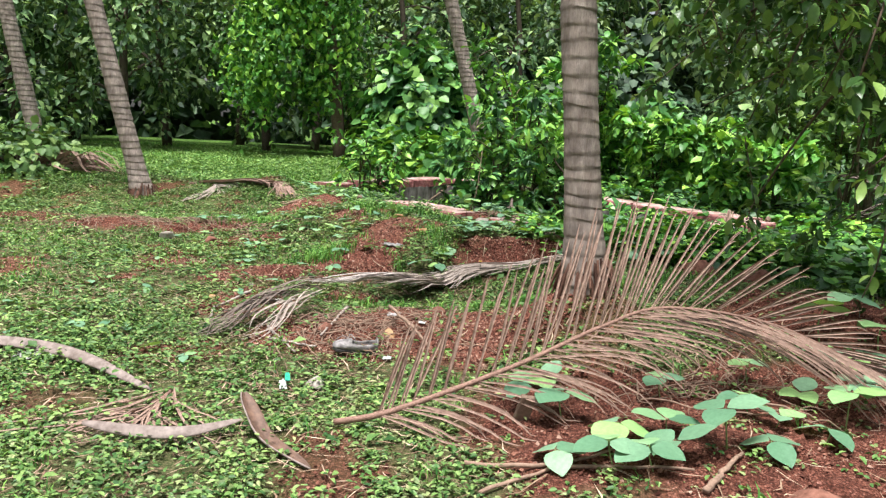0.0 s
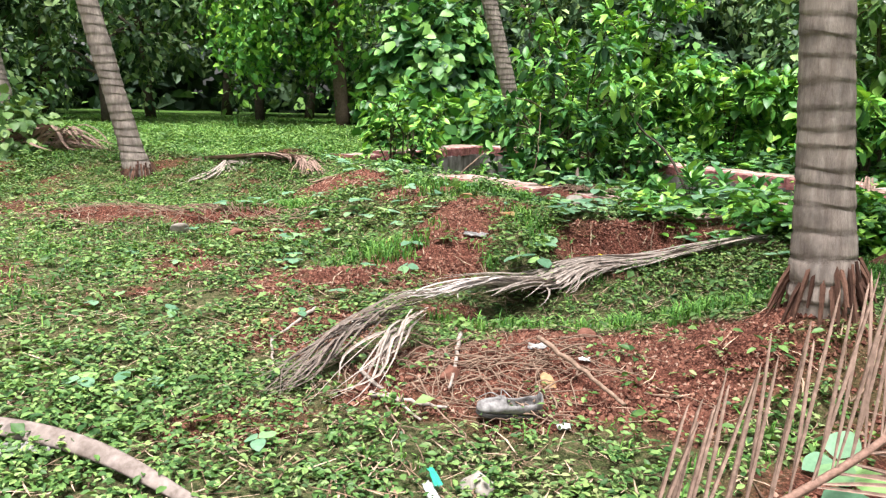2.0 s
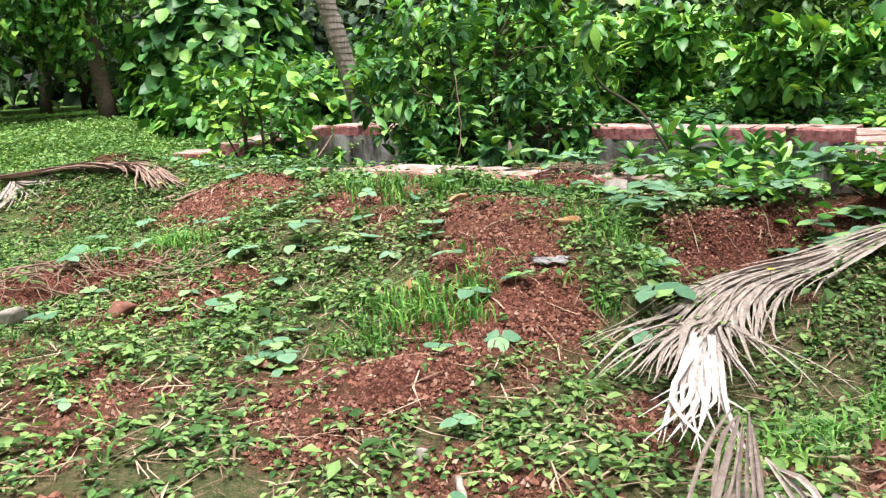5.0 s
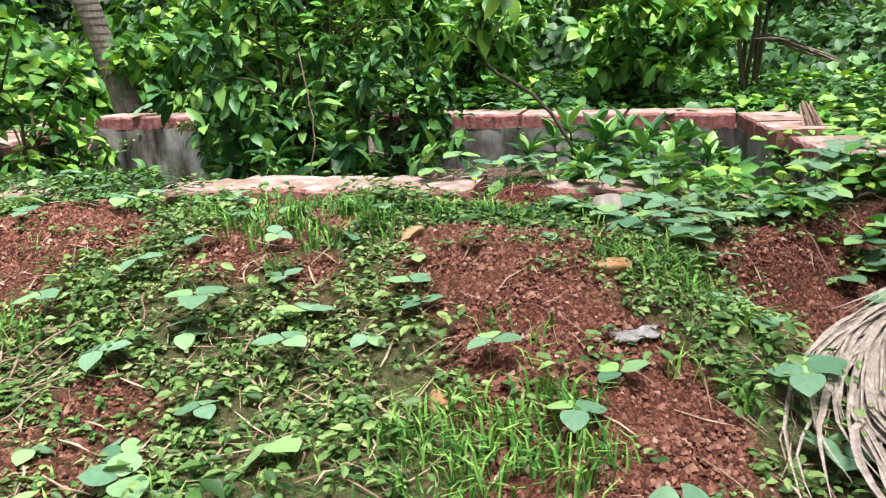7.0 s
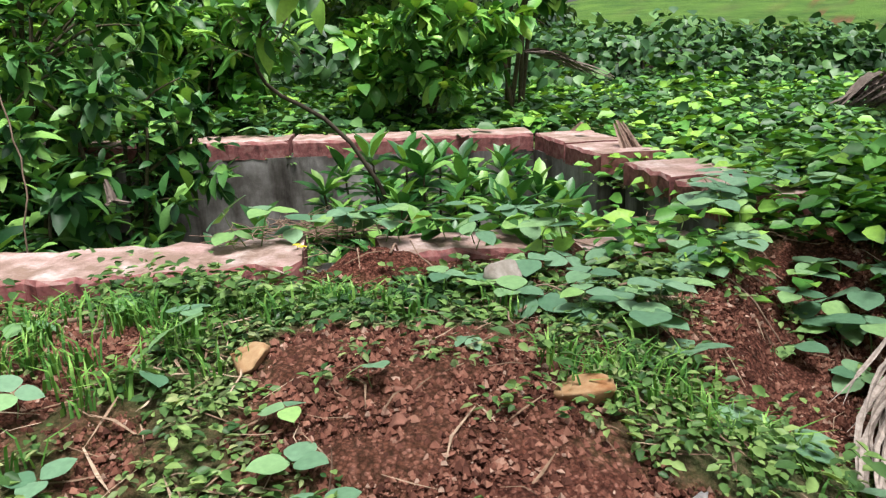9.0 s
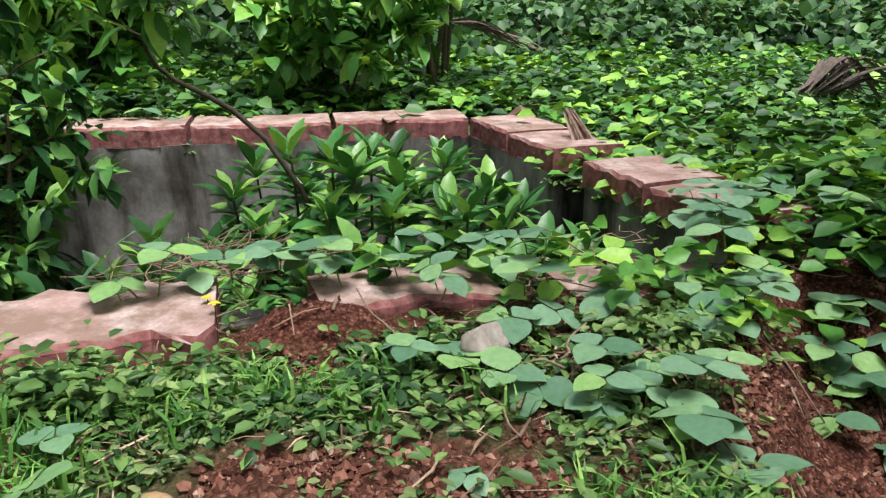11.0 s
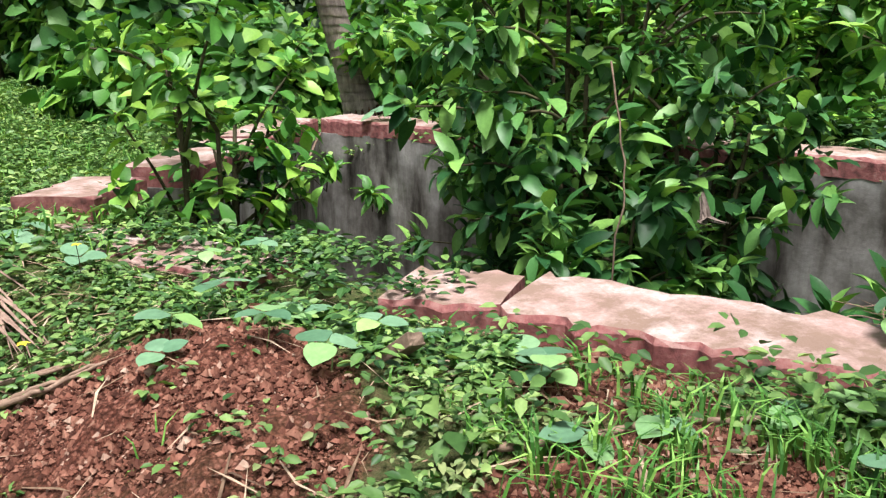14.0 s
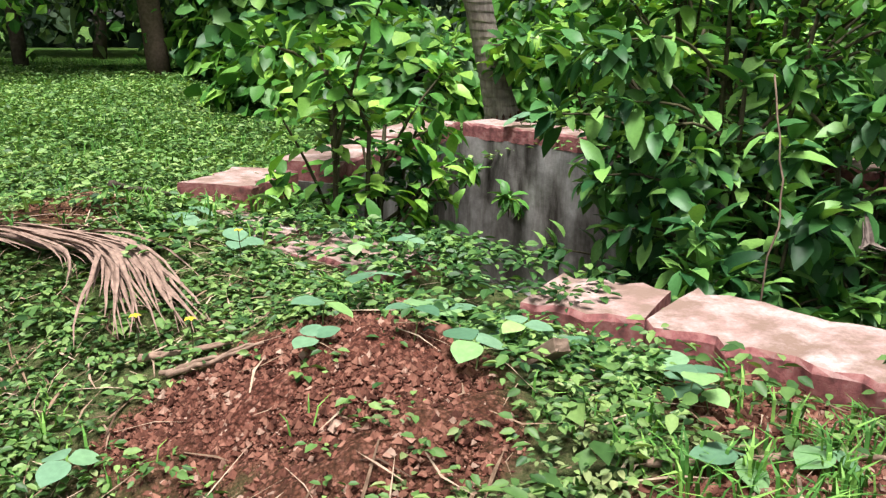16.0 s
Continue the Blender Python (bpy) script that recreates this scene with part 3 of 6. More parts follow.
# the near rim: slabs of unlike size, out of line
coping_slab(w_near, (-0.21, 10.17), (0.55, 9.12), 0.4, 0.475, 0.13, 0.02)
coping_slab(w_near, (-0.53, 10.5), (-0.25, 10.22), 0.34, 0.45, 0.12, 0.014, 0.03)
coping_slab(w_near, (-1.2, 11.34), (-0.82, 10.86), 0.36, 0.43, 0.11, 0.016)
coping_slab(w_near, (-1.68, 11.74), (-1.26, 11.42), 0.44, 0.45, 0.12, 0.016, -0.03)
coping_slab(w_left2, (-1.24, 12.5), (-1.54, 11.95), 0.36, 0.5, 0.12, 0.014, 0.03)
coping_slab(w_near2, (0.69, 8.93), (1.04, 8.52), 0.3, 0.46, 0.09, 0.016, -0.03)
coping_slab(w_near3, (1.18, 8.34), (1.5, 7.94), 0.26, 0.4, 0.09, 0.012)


def pit_floor():
    gx, gy = np.arange(-2.2, 4.4, 0.2), np.arange(7, 16.4, 0.2)
    X, Y = np.meshgrid(gx, gy)
    Z = PIT + 0.08 * wave(X, Y, 2, 3)
    nx = len(gx)
    i, j = np.meshgrid(np.arange(nx - 1), np.arange(len(gy) - 1))
    a = j * nx + i
    q = np.stack([a, a + 1, a + nx + 1, a + nx], -1).reshape(-1, 4)
    cx, cy = (X[:-1, :-1] + X[1:, 1:]).ravel() / 2, (Y[:-1, :-1] + Y[1:, 1:]).ravel() / 2
    q = q[within(cx, cy, 0.22)]
    me = make_mesh("tank_floor", np.stack([X, Y, Z], -1).reshape(-1, 3), q, M_SOIL, True)
    tagged(new("tank_floor", me), "dark silted soil floor of the tank", "floor", kind="structure")


pit_floor()


# ---- palms ----
def palm(base, lean, r, height, label, sunk=0.12, ring=0.085):
    """A coconut palm: ringed trunk, root boss and a crown of fronds. lean: x and y per metre of height."""
    base = np.array(base, float)
    t = thing("coconut_palm", base, label, "palm tree", "coconut palms")
    sides, v, scar = 20, [], []
    z, k = -sunk, 0
    levels = []
    while z < height:
        step = ring * rng.uniform(0.75, 1.25)
        rr = r * (1 + 0.28 * math.exp(-max(z, 0) / 0.22) - 0.25 * z / height)
        g = rng.uniform(0.1, 0.6) * (1.0 if r < 0.12 else 0.55)
        levels += [(z, rr * 0.99, g), (z + step * 0.1, rr * 1.03, g * 0.5), (z + step * 0.25, rr * 1.025, 0.0), (z + step * 0.85, rr * 0.99, 0.05)]
        z += step
        k += 1
    for n, (z, rr, sc) in enumerate(levels):
        wob = 0.012 * math.sin(n * 0.9)
        for m in range(sides):
            a = 2 * math.pi * m / sides
            dz = 0.009 * math.sin(a + n * 0.21) + 0.006 * math.sin(3 * a + n)
            q = rr * (1 + 0.02 * math.sin(2 * a + n * 0.11) + rng.normal(0, 0.006))
            bend = max(z, 0)
            v.append((lean[0] * bend + wob * 0.1 + q * math.cos(a), lean[1] * bend + q * math.sin(a), z + dz))
            scar.append(sc * rng.uniform(0.4, 1.0))
    nl = len(levels)
    i, j = np.meshgrid(np.arange(nl - 1), np.arange(sides), indexing="ij")
    q = np.stack([i * sides + j, i * sides + (j + 1) % sides, (i + 1) * sides + (j + 1) % sides, (i + 1) * sides + j], -1).reshape(-1, 4)
    me = make_mesh("trunk", v, q, M_PALM, True)
    at = me.attributes.new("scar", "FLOAT", "POINT")
    at.data.foreach_set("value", np.array(scar, np.float32))
    part("trunk", me, t, "grey ringed trunk")
    soup = Soup()
    for m in range(70):
        a, hh = rng.uniform(0, 2 * math.pi), rng.uniform(0.0, 0.13)
        p0 = np.array([math.cos(a) * r * 1.1, math.sin(a) * r * 1.1, hh])
        p1 = np.array([math.cos(a) * r * rng.uniform(1.4, 2.0), math.sin(a) * r * rng.uniform(1.4, 2.0), hh - rng.uniform(0.12, 0.28)])
        soup.add(*tube([p0, (p0 + p1) / 2 + (0, 0, 0.02), p1], [0.012, 0.01, 0.006], 4))
    part("root_boss", soup.mesh("root_boss", M_FIBRE), t, "fibrous brown roots")
    top = np.array([lean[0] * height, lean[1] * height, height])
    leafs, stalks = Soup(), Soup()
    for m in range(14):
        a, el = m * 2.4, rng.uniform(-0.2, 0.9)
        d = np.array([math.cos(a) * math.cos(el), math.sin(a) * math.cos(el), math.sin(el)])
        ln = rng.uniform(3.0, 4.0)
        line = bezier([top, top + d * ln * 0.5, top + d * ln * 0.9 - (0, 0, ln * 0.25)], 14)
        stalks.add(*tube(line, np.linspace(0.035, 0.008, 14), 4))
        sd = unit(np.cross(d, (0, 0, 1)))
        for u in range(2, 14):
            for s in (-1, 1):
                e = unit(line[min(u, 13)] - line[u - 1]) * 0.5 + sd * s
                leafs.add(*ribbon([line[u], line[u] + e * 0.35 - (0, 0, 0.08), line[u] + e * 0.65 - (0, 0, 0.35)], 0.07))
    part("crown_stalks", stalks.mesh("crown_stalks", M_STEM), t)
    part("crown", leafs.mesh("crown", M_LEAF_DEEP), t, "green arching fronds")
    return t


palm((0.87, 5.25, 0.5), (-0.1, 0.0), 0.108, 8.0, "grey ringed coconut palm on a soil mound")
palm((-3.74, 10.76, gz(-3.74, 10.76)), (-0.26, 0.0), 0.115, 9.0, "leaning grey coconut palm in the weedy field")
palm((-6.75, 14.45, gz(-6.75, 14.45)), (-0.22, 0.0), 0.135, 9.0, "slender leaning coconut palm by the bushes")
palm((0.98, 15.3, 0.4), (-0.27, 0.0), 0.135, 9.0, "leaning brown coconut palm behind the tank")


# ---- shrubs and trees ----
def branch_lines(height, spread, stems, lift=0.55, forks=3, lean=(0, 0), bare=0.3):
    """Lines of stems and side twigs, from the ground up."""
    lines, tips = [], []
    for s in range(stems):
        a = s * 2.4 + rng.uniform(-0.5, 0.5)
        h = height * rng.uniform(0.75, 1.0)
        r = spread * rng.uniform(0.15, 0.75)
        end = np.array([math.cos(a) * r + lean[0] * h, math.sin(a) * r + lean[1] * h, h])
        mid = end * (0.45, 0.45, 0.5) + rng.normal(0, 0.05, 3) * height * 0.3
        start = np.array([rng.normal(0, 0.05), rng.normal(0, 0.05), -0.06])
        line = bezier([start, mid, end], 10)
        lines.append((line, 0.012 + 0.006 * height))
        tips.append((line, bare))
        for k in range(forks):
            u = rng.integers(max(3, int(bare * 9)), 10)
            b = a + rng.uniform(-1.6, 1.6)
            ln = spread * rng.uniform(0.4, 0.9)
            e = line[u] + np.array([math.cos(b) * ln, math.sin(b) * ln, height * rng.uniform(0.02, lift) * 0.5])
            tw = bezier([line[u], (line[u] + e) / 2 + (0, 0, ln * 0.15), e], 8)
            lines.append((tw, 0.006 + 0.002 * height))
            tips.append((tw, 0.15))
    return lines, tips


def leaves_on(tips, per, size, wide, droop=0.4, jitter=0.025):
    """Whorls of drooping leaves along the outer part of the lines, thickest at the ends."""
    base, out = [], []
    for line, start in tips:
        nodes = max(2, round(per * 0.55))
        for k in range(nodes):
            u = 1.0 if k == 0 else start + (1 - start) * (rng.random() ** 0.55)
            x = u * (len(line) - 1)
            i = min(int(x), len(line) - 2)
            p = line[i] + (line[i + 1] - line[i]) * (x - i)
            t = unit(line[i + 1] - line[i])
            a = unit(np.cross(t, rng.normal(size=3)))
            b = np.cross(t, a)
            turn, n = rng.uniform(0, 6.28), 6 if k == 0 else 4
            for m in range(n):
                w = turn + m * 6.28 / n + rng.normal(0, 0.25)
                base.append(p + rng.normal(0, jitter, 3))
                out.append(a * math.cos(w) + b * math.sin(w) + t * (0.75 if k == 0 else 0.35) + (0, 0, 0.15 if k == 0 else -0.1) + rng.normal(0, 0.15, 3))
    base, out = np.array(base), unit(np.array(out))
    n = len(base)
    up = unit(np.array([0, 0, 1.0]) + rng.normal(0, 0.3, (n, 3)))
    L = size * rng.uniform(0.55, 1.3, n)
    return fine_leaf_soup(base, out, up, L, L * wide * rng.uniform(0.85, 1.15, n), 0.16, droop)


def shrub(name, place, height, spread, stems, per, size, mat, label, wide=0.55, forks=4, lean=(0, 0), bark=None, category="shrub", jitter=0.03, lift=0.55, bare=0.3):
    t = thing(name, place, label, category)
    lines, tips = branch_lines(height, spread, stems, lift, forks, lean, bare)
    for k in range(0, len(lines), forks + 1):
        wood = Soup()
        for line, r in lines[k : k + forks + 1]:
            wood.add(*tube(line, np.linspace(r, r * 0.35, len(line)), 5))
        part("stem", wood.mesh("stem", bark or M_STEM, True), t)
    v, f = leaves_on(tips, per, size, wide, jitter=jitter)
    part("foliage", make_mesh("foliage", v, f, mat, True), t)
    return t


def rosette_shrub(place, stems, spread, tops, size, mat, label):
    """A low shrub whose long leaves stand in whorls at the ends of bare stems."""
    t = thing("lush_shrub", place, label, "shrub")
    base, out, ups = [], [], []
    for k in range(stems):
        a, r = k * 2.4 + rng.uniform(-0.4, 0.4), spread * math.sqrt((k + 0.5) / stems)
        end = np.array([math.cos(a) * r, math.sin(a) * r, tops * rng.uniform(0.78, 1.0) * (1 - 0.12 * r / spread)])
        line = bezier([(math.cos(a) * r * 0.3, math.sin(a) * r * 0.3, -0.05), end * (0.75, 0.75, 0.55), end], 9)
        part("stem", Soup().add(*tube(line, np.linspace(0.012, 0.006, 9), 5)).mesh("stem", M_STEM, True), t)
        for tier, (drop, tilt, n) in enumerate(((0.0, 1.1, 4), (0.03, 0.6, 6), (0.09, 0.25, 6), (0.18, 0.0, 5), (0.3, -0.15, 5), (0.45, -0.2, 5))):
            for m in range(n):
                b = m * 6.283 / n + tier * 0.7 + rng.uniform(-0.25, 0.25)
                base.append(end - (0, 0, drop) + rng.normal(0, 0.008, 3))
                out.append((math.cos(b) * math.cos(tilt), math.sin(b) * math.cos(tilt), math.sin(tilt) + rng.normal(0, 0.12)))
    base, out = np.array(base), unit(np.array(out))
    n = len(base)
    L = size * rng.uniform(0.7, 1.2, n)
    v, f = fine_leaf_soup(base, out, unit(np.array([0, 0, 1.0]) + rng.normal(0, 0.15, (n, 3)) - out * 0.2), L, L * rng.uniform(0.34, 0.44, n), 0.2, 0.22)
    part("foliage", make_mesh("foliage", v, f, mat, True), t)
    return t


# in and round the tank
shrub("broadleaf_shrub", (0.95, 11.85, PIT), 3.1, 0.92, 8, 13, 0.16, M_LEAF_DEEP, "dense dark broad-leaved shrub growing out of the tank", 0.44, 8, lift=0.3, bare=0.55)
shrub("broadleaf_shrub", (0.75, 11.2, PIT), 2.5, 0.6, 5, 11, 0.16, M_LEAF_DEEP, "broad-leaved shrub drooping over the dark tank", 0.44, 5, lift=0.2, bare=0.68)
shrub("broadleaf_shrub", (1.3, 12.2, PIT), 3.7, 0.8, 7, 15, 0.15, M_LEAF_FRESH, "tall bright broad-leaved shrub growing out of the tank", 0.5, 6, bare=0.6)
shrub("broadleaf_shrub", (1.5, 11.3, PIT), 2.9, 0.6, 6, 13, 0.155, M_LEAF_DEEP, "dark broad-leaved shrub leaning on the tank wall", 0.46, 6, lift=0.25, bare=0.55)
shrub("sapling", (-0.98, 12.0, PIT), 3.0, 0.5, 5, 13, 0.125, M_LEAF_FRESH, "young leafy sapling in the tank's corner", 0.5, 5, bare=0.6)
shrub("sapling", (-0.9, 12.15, PIT), 2.3, 0.45, 5, 14, 0.115, M_LEAF_DEEP, "low leafy shoots round the sapling's foot", 0.5, 3)
rosette_shrub((1.95, 9.4, PIT), 40, 0.76, 2.38, 0.175, M_LEAF_LUSH, "low glossy shrub with whorls of large leaves")
rosette_shrub((1.25, 9.7, PIT), 26, 0.52, 2.18, 0.165, M_LEAF_LUSH, "low glossy shrub with whorls of large leaves")
rosette_shrub((1.7, 8.65, PIT), 20, 0.46, 2.22, 0.16, M_LEAF_LUSH, "low glossy shrub with whorls of large leaves")
rosette_shrub((1.05, 9.12, PIT), 16, 0.36, 2.16, 0.15, M_LEAF_LUSH, "low glossy shrub with whorls of large leaves")


def leaning_stem():
    t = thing("leaning_sapling", (2.35, 9.05, PIT), "bare leaning dark stem with a tuft of young leaves", "sapling")
    line = bezier([(0, 0, -0.05), (-0.6, 0.55, 2.15), (-0.94, 0.97, 2.68), (-1.2, 0.75, 2.95)], 16)
    part("stem", Soup().add(*tube(line, np.linspace(0.016, 0.007, 16), 6)).mesh("stem", M_WOODS_BARK, True), t)
    tips = [(line[12:], 0.3)]
    for k in range(7):
        u = rng.integers(11, 16)
        e = line[u] + rng.normal(0, 0.2, 3) * (1.2, 1.2, 0.6) + (0.0, 0, 0.18)
        tw = bezier([line[u], (line[u] + e) / 2, e], 6)
        part("twig", Soup().add(*tube(tw, 0.004, 4)).mesh("twig", M_STEM), t)
        tips.append((tw, 0.4))
    v, f = leaves_on(tips, 7, 0.15, 0.42, jitter=0.02)
    part("foliage", make_mesh("foliage", v, f, M_LEAF_FRESH, True), t, "bright yellow-green young leaves")


leaning_stem()
# behind the far wall
for x, y, h, sp, st, mat in ((3.2, 12.3, 1.15, 0.5, 6, M_LEAF_FRESH), (4.6, 11.4, 2.2, 0.75, 5, M_LEAF_OLIVE), (5.3, 10.4, 2.5, 0.7, 5, M_LEAF_FRESH),
                             (2.3, 13.7, 2.05, 0.62, 7, M_LEAF_FRESH), (4.2, 13.2, 1.0, 0.8, 6, M_LEAF_FRESH), (6.1, 12.5, 2.0, 0.9, 6, M_LEAF_OLIVE),
                             (1.6, 14.6, 0.75, 0.7, 5, M_LEAF_FRESH), (3.2, 15.2, 1.0, 0.9, 6, M_LEAF_FRESH), (5.6, 15.0, 1.2, 1.0, 6, M_LEAF_FRESH), (4.0, 10.6, 0.9, 0.6, 6, M_LEAF_FRESH)):
    shrub("wild_shrub", (x, y, gz(x, y)), h, sp, st, 17, 0.17, mat, "wild leafy shrub behind the tank wall", 0.55, 5)


def vine_mound(name, place, rx, ry, h, count, size, mat, label, category="bush", wide=0.85, bumps=0.2):
    """A bush smothered in creeper: overlapping leaves on a lumpy outline, over a dark tangle of twigs."""
    t = thing(name, place, label, category)
    count, size = int(count * 1.5), size * 0.78
    ph = rng.uniform(0, 6.28, 4)

    def lump(a, e):
        return 1 + bumps * (np.sin(3 * a + ph[0]) * np.cos(2 * e + ph[1]) + 0.6 * np.sin(7 * a + ph[2]) * np.sin(5 * e + ph[3]) + 0.35 * np.sin(13 * a + ph[1]) * np.cos(9 * e))

    a, e = rng.uniform(0, 2 * np.pi, count), np.arcsin(rng.uniform(0.0, 1.0, count))
    q = lump(a, e) * rng.uniform(0.8, 1.06, count)
    nor = np.stack([np.cos(a) * np.cos(e) / rx, np.sin(a) * np.cos(e) / ry, np.sin(e) / h], -1)
    p = np.stack([rx * np.cos(a) * np.cos(e) * q, ry * np.sin(a) * np.cos(e) * q, h * np.sin(e) * q], -1)
    nor = unit(nor)
    out = unit(np.array([0, 0, -0.55]) + nor * 0.5 + rng.normal(0, 0.4, (count, 3)))
    L = size * rng.uniform(0.6, 1.3, count)
    v, f = leaf_soup(p, out, unit(nor + (0, 0, 0.5) + rng.normal(0, 0.25, (count, 3))), L, L * wide, 0.12, 0.18)
    part("foliage", make_mesh("foliage", v, f, mat, True), t)
    tw = Soup()
    for k in range(26):
        a0, e0 = rng.uniform(0, 6.28), rng.uniform(0.15, 1.4)
        end = np.array([rx * math.cos(a0) * math.cos(e0), ry * math.sin(a0) * math.cos(e0), h * math.sin(e0)]) * 0.85
        tw.add(*tube(bezier([(rng.normal(0, rx * 0.2), rng.normal(0, ry * 0.2), -0.1), end * (0.4, 0.4, 0.6), end], 6), [0.04, 0.035, 0.03, 0.022, 0.015, 0.008], 4))
    part("branchwork", tw.mesh("branchwork", M_WOODS_BARK), t)
    return t


vine_mound("creeper_bush", (-0.34, 20.34, 0.3), 1.6, 1.3, 2.8, 2600, 0.36, M_LEAF_DEEP, "tall bush smothered in dark creeper")
vine_mound("creeper_bush", (4.60, 18.03, 0.3), 1.0, 1.0, 1.9, 1200, 0.26, M_LEAF_DEEP, "rounded bush smothered in creeper")
vine_mound("creeper_bush", (0.3, 17.6, 0.3), 1.8, 1.3, 0.95, 1500, 0.28, M_LEAF_FRESH, "low bright creeper-covered bush")
vine_mound("creeper_bush", (7.2, 17.5, 0.3), 2.0, 1.7, 2.6, 2000, 0.26, M_LEAF_WOODS, "dark creeper-covered bush below the trees")
# The thickets reuse the far woods' shade-darkened leaf.
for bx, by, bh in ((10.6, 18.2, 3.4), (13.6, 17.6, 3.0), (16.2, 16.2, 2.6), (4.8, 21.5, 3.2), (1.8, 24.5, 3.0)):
    vine_mound("dark_thicket", (bx, by, 0.3), 2.4, 2.0, bh, 2200, 0.34, M_LEAF_FAR_SHADE, "dark bluish thicket at the wood's foot", "thicket")
vine_mound("creeper_bush", (2.55, 16.94, 0.3), 1.5, 1.3, 1.6, 1500, 0.24, M_LEAF_FRESH, "low bright creeper-covered bush")
vine_mound("creeper_bush", (-5.80, 11.99, 0.3), 0.9, 0.7, 0.8, 700, 0.16, M_LEAF_WEED, "small weedy bush at the field's edge")
vine_mound("hedge_bank", (10.2, 10.6, 0.3), 2.4, 4.2, 0.95, 5200, 0.2, M_LEAF_HEDGE, "long bank of dark creeper hedge", "hedge")
vine_mound("hedge_bank", (11.2, 5.0, 0.3), 2.4, 4.0, 0.85, 5000, 0.2, M_LEAF_HEDGE, "long bank of dark creeper hedge", "hedge")
vine_mound("hedge_bank", (9.3, 15.0, 0.3), 2.5, 2.5, 1.7, 3000, 0.24, M_LEAF_HEDGE, "bank of dark creeper hedge", "hedge")


def wood_tree(name, height, crown_low, crown_r, leaves, size, mat, label, trunk_r=0.16, hang=0.0):
    """A forest tree: tapered trunk, limbs and a ragged crown of clumps."""
    t = thing(name, (0, 0, 0), label, "tree", "trees of the wood")
    line = bezier([(0, 0, -0.2), (rng.normal(0, 0.2), rng.normal(0, 0.2), height * 0.45), (rng.normal(0, 0.5), rng.normal(0, 0.5), height)], 12)
    wood = Soup().add(*tube(line, np.linspace(trunk_r, trunk_r * 0.25, 12), 8))
    part("trunk", wood.mesh("trunk", M_WOODS_BARK, True), t)
    cl = []
    for k in range(16):
        z = crown_low + (height - crown_low) * rng.random()
        a = k * 2.4
        u = min(int(z / height * 11), 10)
        r = crown_r * rng.uniform(0.5, 1.0) * (1 - 0.35 * (z - crown_low) / (height - crown_low))
        e = line[u] + np.array([math.cos(a) * r, math.sin(a) * r, rng.uniform(-0.4, 0.8)])
        limb = bezier([line[u], (line[u] + e) / 2 + (0, 0, 0.3), e], 7)
        part("limb", Soup().add(*tube(limb, np.linspace(trunk_r * 0.35, 0.015, 7), 5)).mesh("limb", M_WOODS_BARK, True), t)
        cl += [(limb[4], 0.7), (limb[6], 0.9), (limb[6] - (0, 0, hang * rng.uniform(0.3, 1)), 0.6)]
    c = rng.integers(0, len(cl), leaves)
    cen, rad = np.array([x[0] for x in cl])[c], np.array([x[1] for x in cl])[c]
    p = cen + rand_dirs(leaves) * (rad * rng.random(leaves) ** 0.45 * crown_r / 2.4)[:, None] * (1, 1, 0.8)
    out = unit(p - cen + rng.normal(0, 0.3, (leaves, 3)) - (0, 0, 0.25))
    L = size * rng.uniform(0.6, 1.3, leaves)
    v, f = leaf_soup(p, out, unit(rng.normal(0, 0.5, (leaves, 3)) + (0, 0, 1)), L, L * 0.5, 0.12, 0.25)
    part("crown", make_mesh("crown", v, f, mat, True), t)
    return t


protos = [wood_tree("wood_tree", 9.5, 2.8, 2.6, 3400, 0.27, M_LEAF_WOODS, "dark shady tree at the wood's edge"),
          wood_tree("wood_tree", 8.0, 1.9, 2.2, 3200, 0.23, M_LEAF_WOODS, "olive-green drooping tree at the wood's edge", 0.13, 1.6),
          wood_tree("wood_tree", 11, 3.0, 3.0, 3400, 0.3, M_LEAF_WOODS, "tall dark tree deeper in the wood", 0.2)]
spots = []
for k in range(34):
    row = k % 3
    a = radians(152 - k * 3.55 + rng.uniform(-1, 1))
    r = (18.8, 22.5, 27.0)[row] + rng.uniform(-1, 1)
    spots.append((-2 + r * math.cos(a), 4.5 + r * math.sin(a), (1, 0, 2)[row] if rng.random() < 0.75 else int(rng.integers(0, 3))))
used = set()
for x, y, kind in spots:
    m = Matrix.Translation((x, y, gz(x, y))) @ Matrix.Rotation(rng.uniform(0, 6.28), 4, "Z")
    if kind in used:
        copy_thing(protos[kind], m)
    else:
        protos[kind].matrix_basis = m
        used.add(kind)


